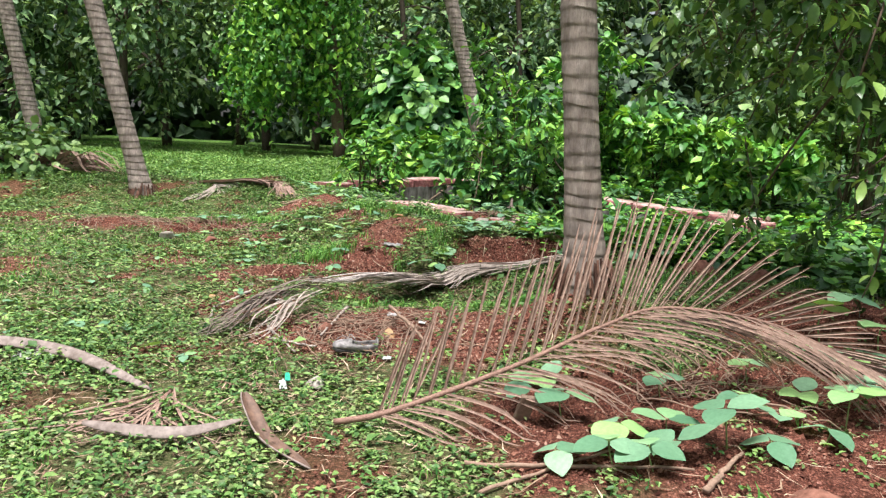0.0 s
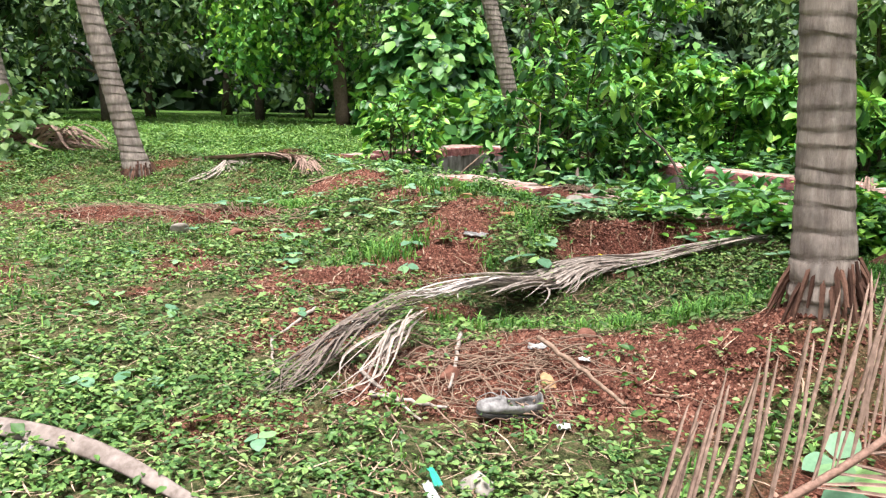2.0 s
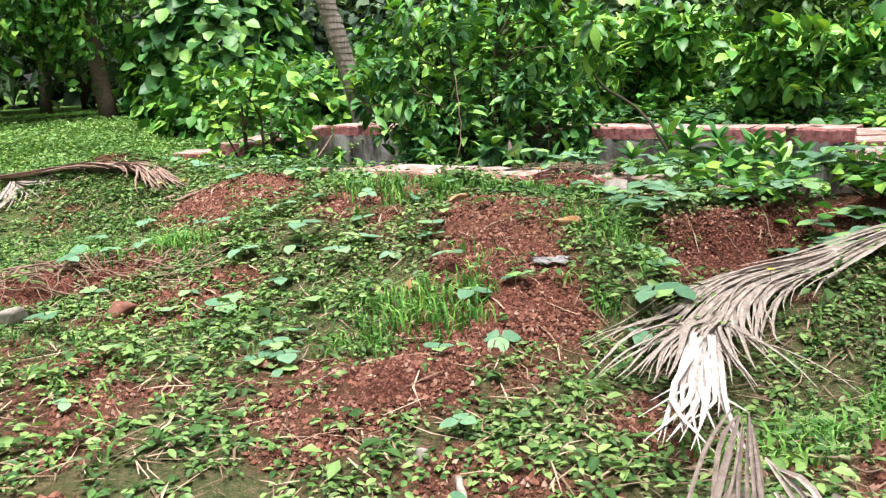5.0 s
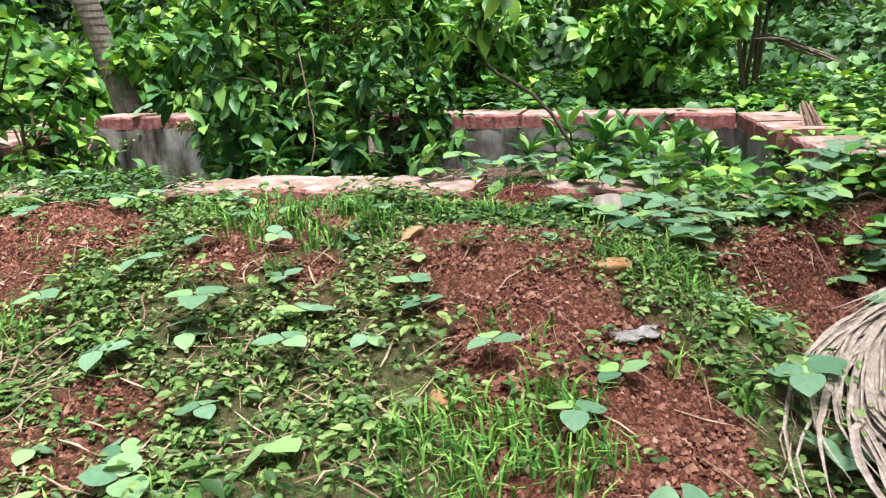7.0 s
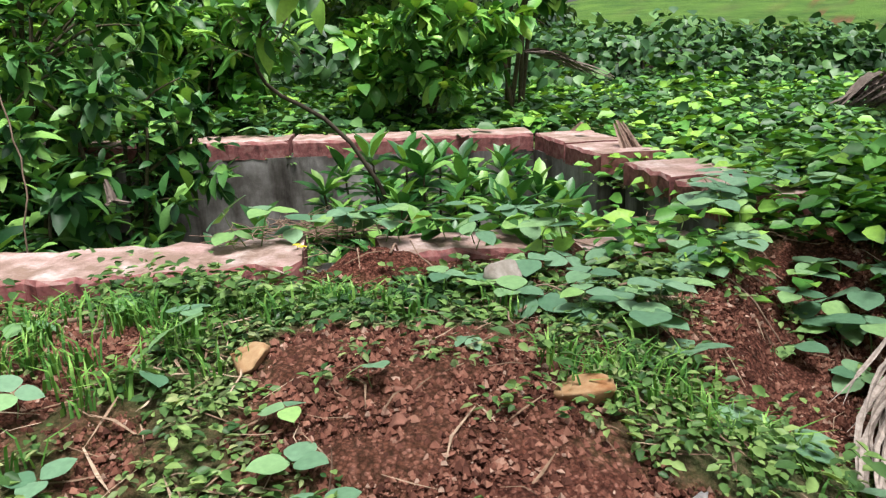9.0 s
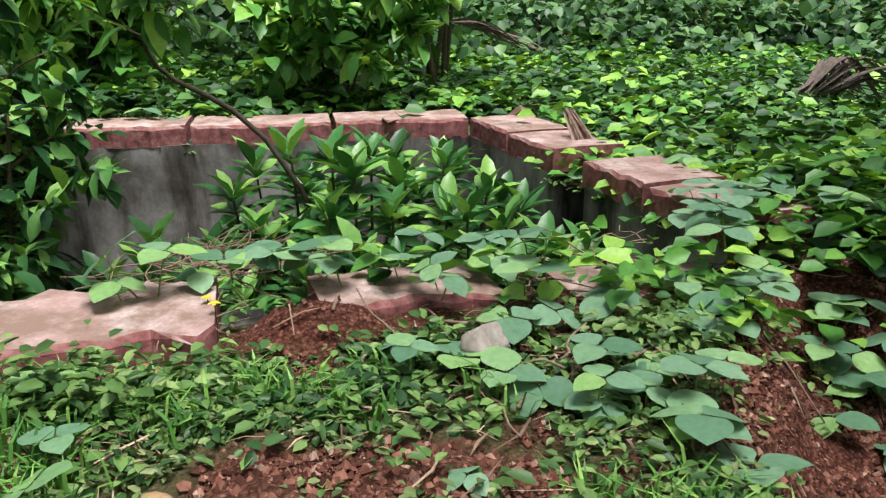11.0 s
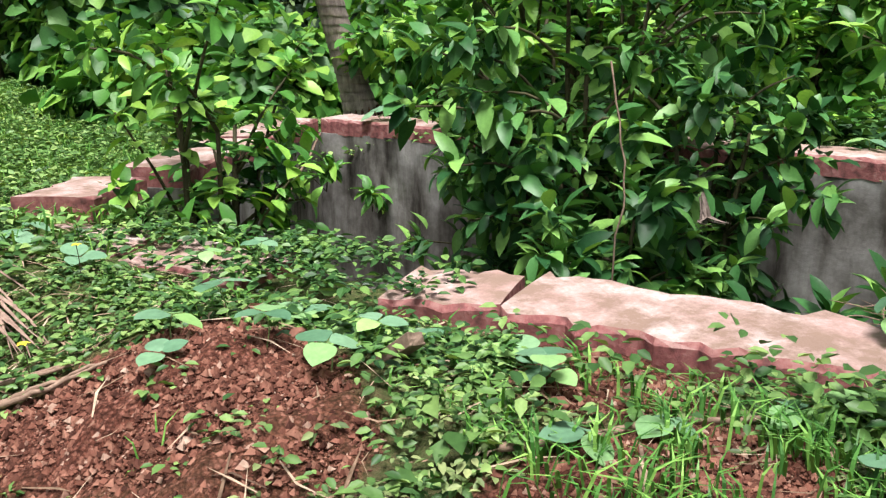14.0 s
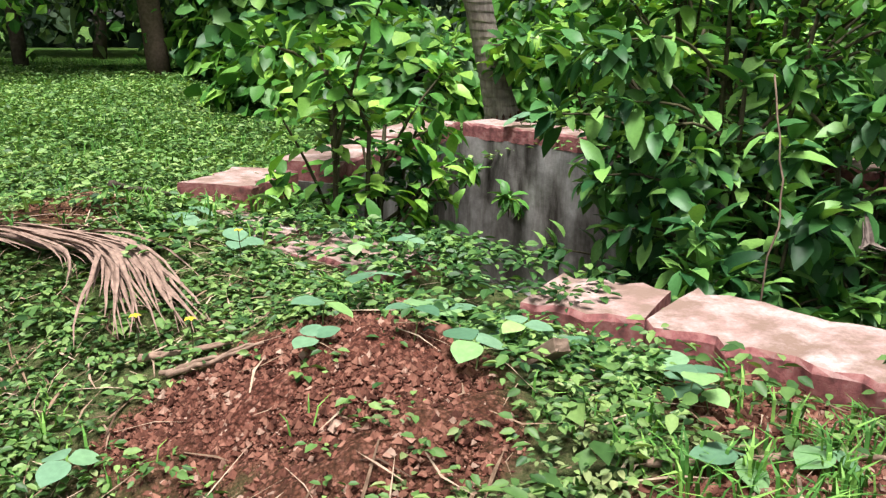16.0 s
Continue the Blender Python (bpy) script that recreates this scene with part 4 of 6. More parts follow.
# vine-hung tree beside the field, and its bare-footed neighbour
def vine_tree():
    t = thing("vine_hung_tree", (-2.48, 20.8, gz(-2.48, 20.8)), "slim tree wrapped and hung with bright climbing vines", "tree")
    line = bezier([(0.1, 0, -0.2), (-0.15, 0, 2.5), (-0.55, 0.1, 5.5), (-0.8, 0.1, 8.5)], 14)
    part("trunk", Soup().add(*tube(line, np.linspace(0.17, 0.09, 14), 9)).mesh("trunk", M_BARK, True), t)
    n, clumps = 8500, 75
    cz = rng.uniform(0.25, 1.0, clumps) ** 0.9 * 6.3
    cw = 1.35 * np.sin(np.clip(cz / 6.5, 0, 1) * 2.6 + 0.35) + 0.2 * np.sin(cz * 3.1)
    ca = rng.uniform(0, 6.28, clumps)
    cen = np.stack([-1.25 + 0.05 * cz + np.cos(ca) * cw, 0.3 + np.sin(ca) * cw * 0.8, cz], -1)
    pick = rng.integers(0, clumps, n)
    a = ca[pick]
    p = cen[pick] + rng.normal(0, 1, (n, 3)) * np.array([0.26, 0.26, 0.36]) - np.array([0, 0, 1.0]) * rng.exponential(0.25, n)[:, None]
    p[:, 2] = np.maximum(p[:, 2], 0.1)
    L = 0.17 * rng.uniform(0.6, 1.3, n)
    v, f = leaf_soup(p, unit(rng.normal(0, 0.6, (n, 3)) - (0, 0, 0.6)), unit(rng.normal(0, 0.5, (n, 3)) + (np.cos(a)[:, None] * np.array([1.0, 0, 0]) + np.array([0, -0.5, 0.6]))), L, L * 0.7)
    part("vines", make_mesh("vines", v, f, M_LEAF_FRESH), t, "hanging curtain of green vines")


vine_tree()


# Leaf curtain behind the trees; its dark colour imitates the wood's shaded depth.
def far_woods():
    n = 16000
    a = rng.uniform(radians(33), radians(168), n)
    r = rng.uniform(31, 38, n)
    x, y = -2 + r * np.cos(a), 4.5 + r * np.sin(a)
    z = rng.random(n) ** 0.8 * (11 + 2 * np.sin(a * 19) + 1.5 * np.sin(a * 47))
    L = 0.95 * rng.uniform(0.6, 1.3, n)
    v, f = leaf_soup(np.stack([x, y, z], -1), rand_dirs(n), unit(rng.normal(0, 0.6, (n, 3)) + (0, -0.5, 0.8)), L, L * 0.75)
    ob = new("far_woods", make_mesh("far_woods", v, f, M_LEAF_FAR_SHADE))
    tagged(ob, "dense woods beyond the field with shade in the leaf colour", "woods", kind="stuff")


far_woods()


def right_tree():
    """The small tree whose leafy boughs hang beside the path."""
    t = thing("drooping_tree", (3.15, 5.45, gz(3.15, 5.45)), "small dark-leaved tree with drooping boughs", "tree")
    line = bezier([(0, 0, -0.15), (0.1, 0.0, 1.4), (0.0, 0.1, 3.0), (0.1, 0, 4.2)], 10)
    part("trunk", Soup().add(*tube(line, np.linspace(0.11, 0.05, 10), 8)).mesh("trunk", M_BARK, True), t)
    tips = []
    for k in range(105):
        u = rng.integers(3, 10)
        a = rng.uniform(0, 6.28) if k % 4 else rng.uniform(2.6, 3.9)
        ln = rng.uniform(0.7, 1.75) if k % 4 else rng.uniform(1.2, 2.0)
        e = line[u] + np.array([math.cos(a) * ln, math.sin(a) * ln, -rng.uniform(0.1, 1.5) * (line[u][2] / 3.0)])
        e[2] = rng.uniform(1.35, 3.3) if k % 4 == 0 else rng.uniform(0.35, 3.3) if k % 3 else max(e[2], 0.3)
        limb = bezier([line[u], line[u] * 0.45 + e * 0.55 + (0, 0, 0.35), e], 10)
        wood = Soup().add(*tube(limb, np.linspace(0.02, 0.005, 10), 5))
        tips.append((limb, 0.25))
        for m in range(3):
            w = rng.integers(4, 10)
            e2 = limb[w] + rng.normal(0, 0.28, 3) - (0, 0, 0.15)
            tw = bezier([limb[w], (limb[w] + e2) / 2, e2], 5)
            wood.add(*tube(tw, 0.004, 4))
            tips.append((tw, 0.1))
        part("limb", wood.mesh("limb", M_BARK, True), t)
    v, f = leaves_on(tips, 10, 0.1, 0.5, jitter=0.05)
    part("crown", make_mesh("crown", v, f, M_LEAF_TREE, True), t, "small oval dark green leaves")


right_tree()


# ---- ground plants ----
def sample(n, x0, x1, y0, y1, keep):
    x, y = rng.uniform(x0, x1, n), rng.uniform(y0, y1, n)
    ok = (rng.random(n) < keep(x, y)) & ~within(x, y, 0.0)
    return x[ok], y[ok]


def in_rim(x, y):
    """On the stone rim of the tank."""
    return within(x, y, 0.47)


def weed_keep(x, y):
    b = bareness(x, y)
    k = (1 - 0.95 * b) * (0.4 + 0.6 * smooth(wave(x, y, 2.1, 11), -0.35, 0.35)) * (0.4 + 0.6 * smooth(wave(x, y, 7.5, 61), -0.3, 0.15))
    k = k * (1 - 0.45 * smooth(wave(x, y, 1.1, 41), -0.1, 0.5) * (1 - smooth(y, 8, 11)))
    return k * np.where(in_rim(x, y), 0.03, 1.0)


def weeds(name, n, box, per, size, tall, mat, keep, label, wide=0.6, plain_leaf=False):
    x, y = sample(n, *box, keep)
    z = ground(x, y)
    k = len(x)
    h = tall * rng.uniform(0.2, 1.0, k) * (0.6 + 0.6 * smooth(wave(x, y, 1.7, 14), -0.3, 0.6))
    base = np.repeat(np.stack([x, y, z], -1), per, 0)
    hh = np.repeat(h, per) * rng.uniform(0.35, 1.0, k * per)
    a = rng.uniform(0, 6.28, k * per)
    spread = rng.uniform(0.0, 1.0, k * per) * size * 1.4
    base = base + np.stack([np.cos(a) * spread, np.sin(a) * spread, hh], -1)
    out = np.stack([np.cos(a), np.sin(a), rng.uniform(-0.25, 0.45, k * per)], -1)
    L = size * rng.uniform(0.5, 1.3, k * per)
    maker = small_leaf_soup if plain_leaf else round_leaf_soup
    v, f = maker(base, out, unit(np.array([0, 0, 1.0]) + rng.normal(0, 0.3, (k * per, 3))), L, L * wide)
    tagged(new(name, make_mesh(name, v, f, mat, True)), label, "weeds", kind="stuff")


def rim_creeper():
    """Small creeper that has grown over the rim's slabs."""
    n = 460
    u = rng.random(n)
    a, b = np.array([-0.3, 10.4]), np.array([-1.75, 11.9])
    p = a + (b - a) * u[:, None] + np.array([-0.78, -0.63]) * rng.uniform(-0.05, 0.5, n)[:, None]
    ok = wave(p[:, 0], p[:, 1], 4.1, 31) + rng.normal(0, 0.2, n) > 0.2
    p = p[ok]
    k = len(p)
    base = np.repeat(np.column_stack([p, np.full(k, 0.455)]), 7, 0)
    a = rng.uniform(0, 6.28, k * 7)
    base += np.stack([np.cos(a) * 0.03, np.sin(a) * 0.03, rng.uniform(0.0, 0.05, k * 7)], -1)
    L = 0.042 * rng.uniform(0.5, 1.3, k * 7)
    v, f = round_leaf_soup(base, np.stack([np.cos(a), np.sin(a), rng.uniform(-0.2, 0.4, k * 7)], -1), unit(np.array([0, 0, 1.0]) + rng.normal(0, 0.3, (k * 7, 3))), L, L * 0.6)
    tagged(new("rim_creeper", make_mesh("rim_creeper", v, f, M_LEAF_BANK)), "small creeper grown over the rim slabs", "creeper", kind="stuff")


rim_creeper()
NEARBOX = (-5.2, 3.6, 1.2, 14.0)
weeds("small_weeds", 80000, NEARBOX, 8, 0.03, 0.075, M_LEAF_WEED, weed_keep, "low carpet of small green weeds")
weeds("pale_weeds", 82000, NEARBOX, 8, 0.029, 0.05, M_LEAF_PALE, lambda x, y: weed_keep(x, y) * smooth(wave(x, y, 1.3, 51), -0.6, 0.4), "pale yellowish low weeds", 0.5)
weeds("creeping_weeds", 17000, NEARBOX, 8, 0.047, 0.14, M_LEAF_WEED, lambda x, y: weed_keep(x, y) * smooth(wave(x, y, 1.4, 17), -0.1, 0.5), "patches of taller leafy weeds", 0.55)
weeds("bank_creeper", 17000, (-2.4, 2.6, 7.0, 13.0), 8, 0.04, 0.09, M_LEAF_BANK,
      lambda x, y: (1 - bareness(x, y)) * smooth(wave(x, y, 6.0, 71), -0.25, 0.3) * (1 - 0.55 * smooth(y, 10.5, 11.2)) * smooth(NEAR_N[0] * x + NEAR_N[1] * y, 4.95, 5.6) * np.where(in_rim(x, y), 0.03, 1.0), "dark small-leaved creeper along the tank rim", 0.6)
weeds("rim_weeds", 8000, (-0.6, 2.0, 7.6, 10.4), 9, 0.042, 0.17, M_LEAF_WEED,
      lambda x, y: np.where(in_rim(x, y), 0.0, 1.0) * within(x, y, 0.72) * smooth(wave(x, y, 5.0, 101), -0.35, 0.25) * (1 - 0.8 * bareness(x, y)), "leafy weeds grown up against the rim stones", 0.6)
weeds("bank_vines", 1500, (0.75, 3.0, 6.7, 8.7), 7, 0.085, 0.36, M_LEAF_FRESH,
      lambda x, y: smooth(NEAR_N[0] * x + NEAR_N[1] * y, 5.3, 5.9) * np.where(in_rim(x, y), 0.35, 1.0) * (1 - 0.7 * bareness(x, y)), "leafy vines heaped on the bank by the tank", 0.75)
weeds("field_weeds", 34000, (-16, 1.5, 10.0, 24), 5, 0.062, 0.12, M_LEAF_FIELD, lambda x, y: (1 - 0.85 * bareness(x, y)) * smooth(y, 10.9, 12.6), "bright weeds over the open field", 0.6, True)
def carpet_keep(x, y):
    return smooth(NEAR_N[0] * x + NEAR_N[1] * y, 5.4, 6.2) * np.where(in_rim(x, y), 0.05, 1.0) * np.where((x < 3.2) & (y < 6.6), 0.25, 1.0)


weeds("vine_carpet", 6500, (1.6, 16, 2.5, 20), 5, 0.12, 0.34, M_LEAF_FRESH, carpet_keep, "thick carpet of bright creeper leaves", 0.8)
weeds("dark_vine_carpet", 13000, (1.6, 16, 2.5, 20), 5, 0.12, 0.24, M_LEAF_HEDGE, carpet_keep, "thick carpet of dark creeper leaves", 0.8)
weeds("side_weeds", 26000, (-16, 9, -9, 12.5), 5, 0.075, 0.11, M_LEAF_WEED,
      lambda x, y: weed_keep(x, y) * np.where((x > -4.9) & (x < 3.3) & (y > 1.5), 0.04, 1.0) * (1 - smooth(np.hypot(x + 1, y - 4), 9, 14)), "low green weeds round about", 0.6, True)


def grass(name, n, box, keep, tall, label, tuft=7):
    x, y = sample(n, *box, keep)
    k = len(x)
    x, y = np.repeat(x, tuft) + rng.normal(0, 0.025, k * tuft), np.repeat(y, tuft) + rng.normal(0, 0.025, k * tuft)
    z = ground(x, y)
    a = rng.uniform(0, 6.28, k * tuft)
    lean = np.stack([np.cos(a), np.sin(a), 0 * a], -1) * rng.uniform(0.2, 1.0, k * tuft)[:, None]
    v, f = blade_soup(np.stack([x, y, z - 0.01], -1), lean, tall * rng.uniform(0.4, 1.2, k * tuft), rng.uniform(0.0025, 0.0055, k * tuft) * (tall / 0.12) ** 0.4)
    tagged(new(name, make_mesh(name, v, f, M_GRASS)), label, "grass", kind="stuff")


GRASSY = [(0.55, 6.15, 0.8, 0.22, 0.1), (-0.35, 6.1, 0.3, 0.15, 0), (-1.0, 7.5, 0.3, 0.5, -0.4), (-0.1, 8.7, 0.55, 0.3, -0.5), (0.15, 8.35, 0.22, 0.2, 0), (0.0, 7.7, 0.14, 0.3, 0),
          (-0.6, 8.9, 0.5, 0.4, -0.7), (-0.3, 9.45, 0.6, 0.15, -0.95), (1.4, 6.2, 0.6, 0.3, 0), (-2.2, 9.2, 0.6, 0.4, 0), (-0.35, 7.0, 0.2, 0.3, 0), (2.6, 6.4, 0.8, 0.35, 0)]


def grass_keep(x, y):
    g = np.zeros_like(x)
    for h in GRASSY:
        g = np.maximum(g, 1 - smooth(heap_fall(x, y, h) + 0.2 * wave(x, y, 7, 21), 0.6, 1.25))
    return np.where(in_rim(x, y), 0.02, 1.0) * g * smooth(wave(x, y, 8.0, 91), -0.1, 0.5)


grass("grass_tufts", 17000, (-3.4, 3.5, 5.4, 10.2), grass_keep, 0.115, "tufts of fresh green grass")
grass("thin_grass", 12000, NEARBOX, lambda x, y: (1 - 0.96 * bareness(x, y)) * smooth(wave(x, y, 1.9, 23), -0.1, 0.6) * np.where(in_rim(x, y), 0.05, 1), 0.085, "thin grass among the weeds", 5)
grass("field_grass", 16000, (-18, 2.5, 11, 27), lambda x, y: (1 - 0.9 * bareness(x, y)), 0.14, "short bright grass of the open field", 4)


def clods():
    x, y = sample(330000, -5.0, 3.6, 2.0, 12.5, lambda x, y: np.clip(bareness(x, y) - 0.25, 0, 1) ** 1.2 * np.where(in_rim(x, y), 0.1, 1))
    xn, yn = sample(520000, -2.4, 1.6, 4.6, 10.4, lambda x, y: np.clip(bareness(x, y) - 0.2, 0, 1) ** 1.2 * np.where(in_rim(x, y), 0.05, 1))
    x, y = np.concatenate([x, xn]), np.concatenate([y, yn])
    n = len(x)
    r = 0.0022 + 0.0105 * rng.random(n) ** 4.0
    z = ground(x, y) + r * 0.3
    o = np.array([(1, 0, 0), (-1, 0, 0), (0, 1, 0), (0, -1, 0), (0, 0, 1), (0, 0, -1), (0.6, 0.6, 0.5), (-0.6, 0.6, 0.4)])
    v = np.stack([x, y, z], -1)[:, None] + r[:, None, None] * o[None, :6] * rng.uniform(0.65, 1.3, (n, 6, 1)) + r[:, None, None] * rng.normal(0, 0.2, (n, 6, 3))
    f = np.array([(0, 2, 4), (2, 1, 4), (1, 3, 4), (3, 0, 4), (2, 0, 5), (1, 2, 5), (3, 1, 5), (0, 3, 5)])
    tagged(new("soil_clods", make_mesh("soil_clods", v.reshape(-1, 3), (np.arange(n)[:, None, None] * 6 + f).reshape(-1, 3), M_CLOD)), "loose red gravel and clods of soil", "gravel", kind="stuff")


clods()


def litter():
    soup = Soup()
    x, y = sample(25000, -4.5, 3.2, 2.2, 12.5, lambda x, y: np.where(in_rim(x, y), 0.2, 0.75) * (1 - 0.85 * bareness(x, y)))
    for px, py in zip(x, y):
        a, ln = rng.uniform(0, 6.28), rng.uniform(0.04, 0.2)
        d = np.array([math.cos(a), math.sin(a), 0])
        p = np.array([px, py, 0])
        line = np.array([p, p + d * ln * 0.5 + rng.normal(0, 0.012, 3), p + d * ln])
        line[:, 2] = ground(line[:, 0], line[:, 1]) + 0.012 + rng.uniform(0, 0.015)
        soup.add(*ribbon(line, rng.uniform(0.003, 0.011)))
    tagged(new("dry_litter", soup.mesh("dry_litter", M_STRAW)), "scattered dry leaf scraps and twigs", "litter", kind="stuff")


litter()


# ---- palm fronds and other dry things ----
def on_ground(p, lift=0.015):
    p = np.asarray(p, float).copy()
    p[:, 2] = np.maximum(p[:, 2], ground(p[:, 0], p[:, 1]) + lift)
    return p


def big_frond():
    """A fallen coconut frond: one rank of leaflets stands up, the other trails over the soil."""
    o = np.array([-0.55, 3.82, 0.0])
    t = thing("fallen_frond", o, "fallen dry brown coconut frond with splayed leaflets", "palm frond")
    pts = [(-0.46, 3.88, 0.02), (-0.2, 3.87, 0.09), (0.35, 4.05, 0.27), (0.78, 4.27, 0.42), (1.12, 4.4, 0.5), (1.6, 4.3, 0.47), (2.05, 4.2, 0.3), (2.4, 4.15, 0.16)]
    line = bezier(pts, 60)
    part("stalk", Soup().add(*tube(line - o, np.linspace(0.016, 0.004, 60), 6)).mesh("stalk", M_RACHIS, True), t, "brown woody midrib")
    for k in range(7, 59):
        p, tg = line[k], unit(line[min(k + 1, 59)] - line[k - 1])
        for rep_ in range(2):
            q = p + tg * rng.uniform(-0.012, 0.012)
            u = k / 59
            # upper rank, standing
            ln = (0.3 + 0.36 * math.sin(min(u * 1.5, 1) * math.pi * 0.62)) * rng.uniform(0.82, 1.1) * (1 - 0.75 * max(0, u - 0.42))
            ang = max(0.2, 1.05 - 1.9 * max(0, u - 0.42)) + rng.normal(0, 0.05)
            sd = unit(np.array([-0.22, 0.12 + rng.normal(0, 0.12), 0.95]))
            d = tg * math.cos(ang) + sd * math.sin(ang)
            seg = [q, q + d * ln * 0.5, q + d * ln * 0.85 - (0, 0, 0.01 * u), q + d * ln - (0, 0, 0.05 * rng.random())]
            part("leaflet", Soup().add(*ribbon(on_ground(bezier(seg, 7)) - o, 0.013, (0, -1, 0.2), True, 0.45)).mesh("leaflet", M_DRY), t)
            # lower rank, trailing
            ln = (0.3 + 0.4 * math.sin(min(u * 1.4, 1) * math.pi * 0.7)) * rng.uniform(0.8, 1.15)
            ang = 0.62 + rng.normal(0, 0.08)
            sd = unit(np.array([0.25, -0.75 + rng.normal(0, 0.15), -0.42 + rng.normal(0, 0.15)]))
            d = tg * math.cos(ang) + sd * math.sin(ang)
            seg = [q, q + d * ln * 0.5 - (0, 0, 0.01), q + d * ln * 0.85 - (0, 0, 0.06), q + d * ln - (0, 0, 0.14)]
            part("leaflet", Soup().add(*ribbon(on_ground(bezier(seg, 7)) - o, 0.012, (0, -0.6, 0.6), True, 0.4)).mesh("leaflet", M_DRY), t)


big_frond()


def frond_bundle(name, label, a, b, n, width, mat, fan=0.25, seed_line=0.6, sag=0.05, lift=0.03, stalk=True, curl_end=0.0):
    """A collapsed frond: leaflets lying side by side from a to b."""
    a, b = np.array(a, float), np.array(b, float)
    t = thing(name, a, label, "palm frond")
    d = b - a
    L = np.linalg.norm(d[:2])
    dn = d / np.linalg.norm(d)
    side = unit(np.array([-dn[1], dn[0], 0]))
    if stalk:
        ln = on_ground(bezier([a, a + d * 0.5 + (0, 0, 0.03), b], 14), 0.02)
        part("stalk", Soup().add(*tube(ln - a, np.linspace(0.012, 0.006, 14), 6)).mesh("stalk", M_RACHIS, True), t)
    for k in range(n):
        u = rng.random() * seed_line
        s = rng.normal(0, 1)
        p0 = a + d * u + side * s * 0.015
        reach = rng.uniform(0.55, 1.0) * (1.02 - u)
        p3 = p0 + d * reach + side * (s * fan * reach * 0.55 + rng.normal(0, 0.07))
        p1 = p0 + d * reach * 0.35 + side * s * fan * 0.12 + (0, 0, 0.03 + rng.random() * lift)
        p2 = p0 + d * reach * 0.7 + side * (s * fan * 0.3 + rng.normal(0, 0.02)) + (0, 0, rng.random() * lift - sag)
        line = on_ground(bezier([p0, p1, p2, p3 - (0, 0, curl_end * rng.random())], 10), 0.008 + 0.03 * rng.random())
        part("leaflet", Soup().add(*ribbon(line - a, width * rng.uniform(0.6, 1.25), (rng.normal(0, 0.3), rng.normal(0, 0.3), 1), True, 0.3)).mesh("leaflet", mat), t)
    return t


def frond_curve(name, label, points, n, width, mat, fan, first=0.6, lift=0.05, reach=(0.3, 0.6)):
    """A collapsed frond whose leaflets follow a bent line."""
    c = on_ground(bezier(points, 80), 0.015)
    o = c[0].copy()
    t = thing(name, o, label, "palm frond")
    part("stalk", Soup().add(*tube(c[:60] - o, np.linspace(0.014, 0.006, 60), 6)).mesh("stalk", M_RACHIS, True), t)
    tg = unit(np.gradient(c, axis=0))
    sd = unit(np.cross(tg, (0, 0, 1.0)))
    for k in range(n):
        u0 = rng.random() * first
        u1 = min(1.0, u0 + rng.uniform(*reach))
        idx = np.linspace(u0 * 79, u1 * 79, 10).astype(int)
        s, g = rng.normal(0, 1), np.linspace(0, 1, 10)
        line = c[idx] + sd[idx] * (s * fan * g**0.8 + 0.05 * rng.normal() * g**2 + 0.012 * np.sin(g * 7 + rng.uniform(0, 6)))[:, None] + np.array([0, 0, 1.0]) * (lift * rng.random() * np.sin(g * 3.0) + 0.012 + 0.03 * rng.random())[:, None]
        line = on_ground(line, 0.01)
        part("leaflet", Soup().add(*ribbon(line - o, width * rng.uniform(0.6, 1.25), (rng.normal(0, 0.35), rng.normal(0, 0.35), 1), True, 0.3)).mesh("leaflet", mat), t)


frond_curve("fallen_frond", "bleached collapsed coconut frond lying across the grass", [(1.45, 6.98, 0.0), (0.8, 7.08, 0.0), (0.25, 7.05, 0.02), (-0.15, 6.8, 0.1), (-0.55, 6.32, 0.16)], 190, 0.02, M_DRY_PALE, 0.13, 0.68, 0.035)
frond_bundle("frond_tip", "narrow pale end of a dry frond in grass", (-0.1, 6.82, 0.13), (-0.97, 5.83, 0.26), 26, 0.022, M_DRY_WHITE, 0.07, 0.3, 0.0, 0.03, False)
frond_bundle("frond_tip", "dark weathered end of a frond hanging over the soil heap", (-0.66, 5.98, 0.28), (-1.46, 5.1, 0.06), 46, 0.012, M_DRY_DARK, 0.2, 0.5, 0.02, 0.06, False)
frond_bundle("frond_tip", "few pale weathered strips hanging over the soil heap", (-0.74, 5.84, 0.24), (-1.1, 4.95, 0.05), 16, 0.014, M_DRY_PALE, 0.14, 0.4, 0.02, 0.08, False)
frond_curve("fallen_frond", "grey dry frond drooping over the red soil", [(-3.3, 11.25, 0.2), (-2.6, 11.1, 0.25), (-2.2, 10.92, 0.3), (-1.95, 10.72, 0.3), (-1.8, 10.3, 0.15)], 90, 0.02, M_DRY, 0.1, 0.68, 0.03)
frond_bundle("frond_butt", "white dry fan of a palm leaf base", (-2.9, 11.15, 0.42), (-2.68, 10.75, 0.15), 26, 0.028, M_DRY_PALE, 0.6, 0.1, 0.0, 0.05, False)
frond_bundle("fallen_frond", "heap of dry fronds by the leaning palm", (-5.80, 11.76, 0.5), (-4.27, 11.43, 0.55), 40, 0.05, M_DRY, 0.3, 0.6, 0.0, 0.25)
frond_bundle("fallen_frond", "small dry frond half hidden in weeds", (-1.28, 4.2, -0.02), (-1.3, 3.5, -0.05), 46, 0.014, M_DRY, 0.75, 0.5, 0.0, 0.03)
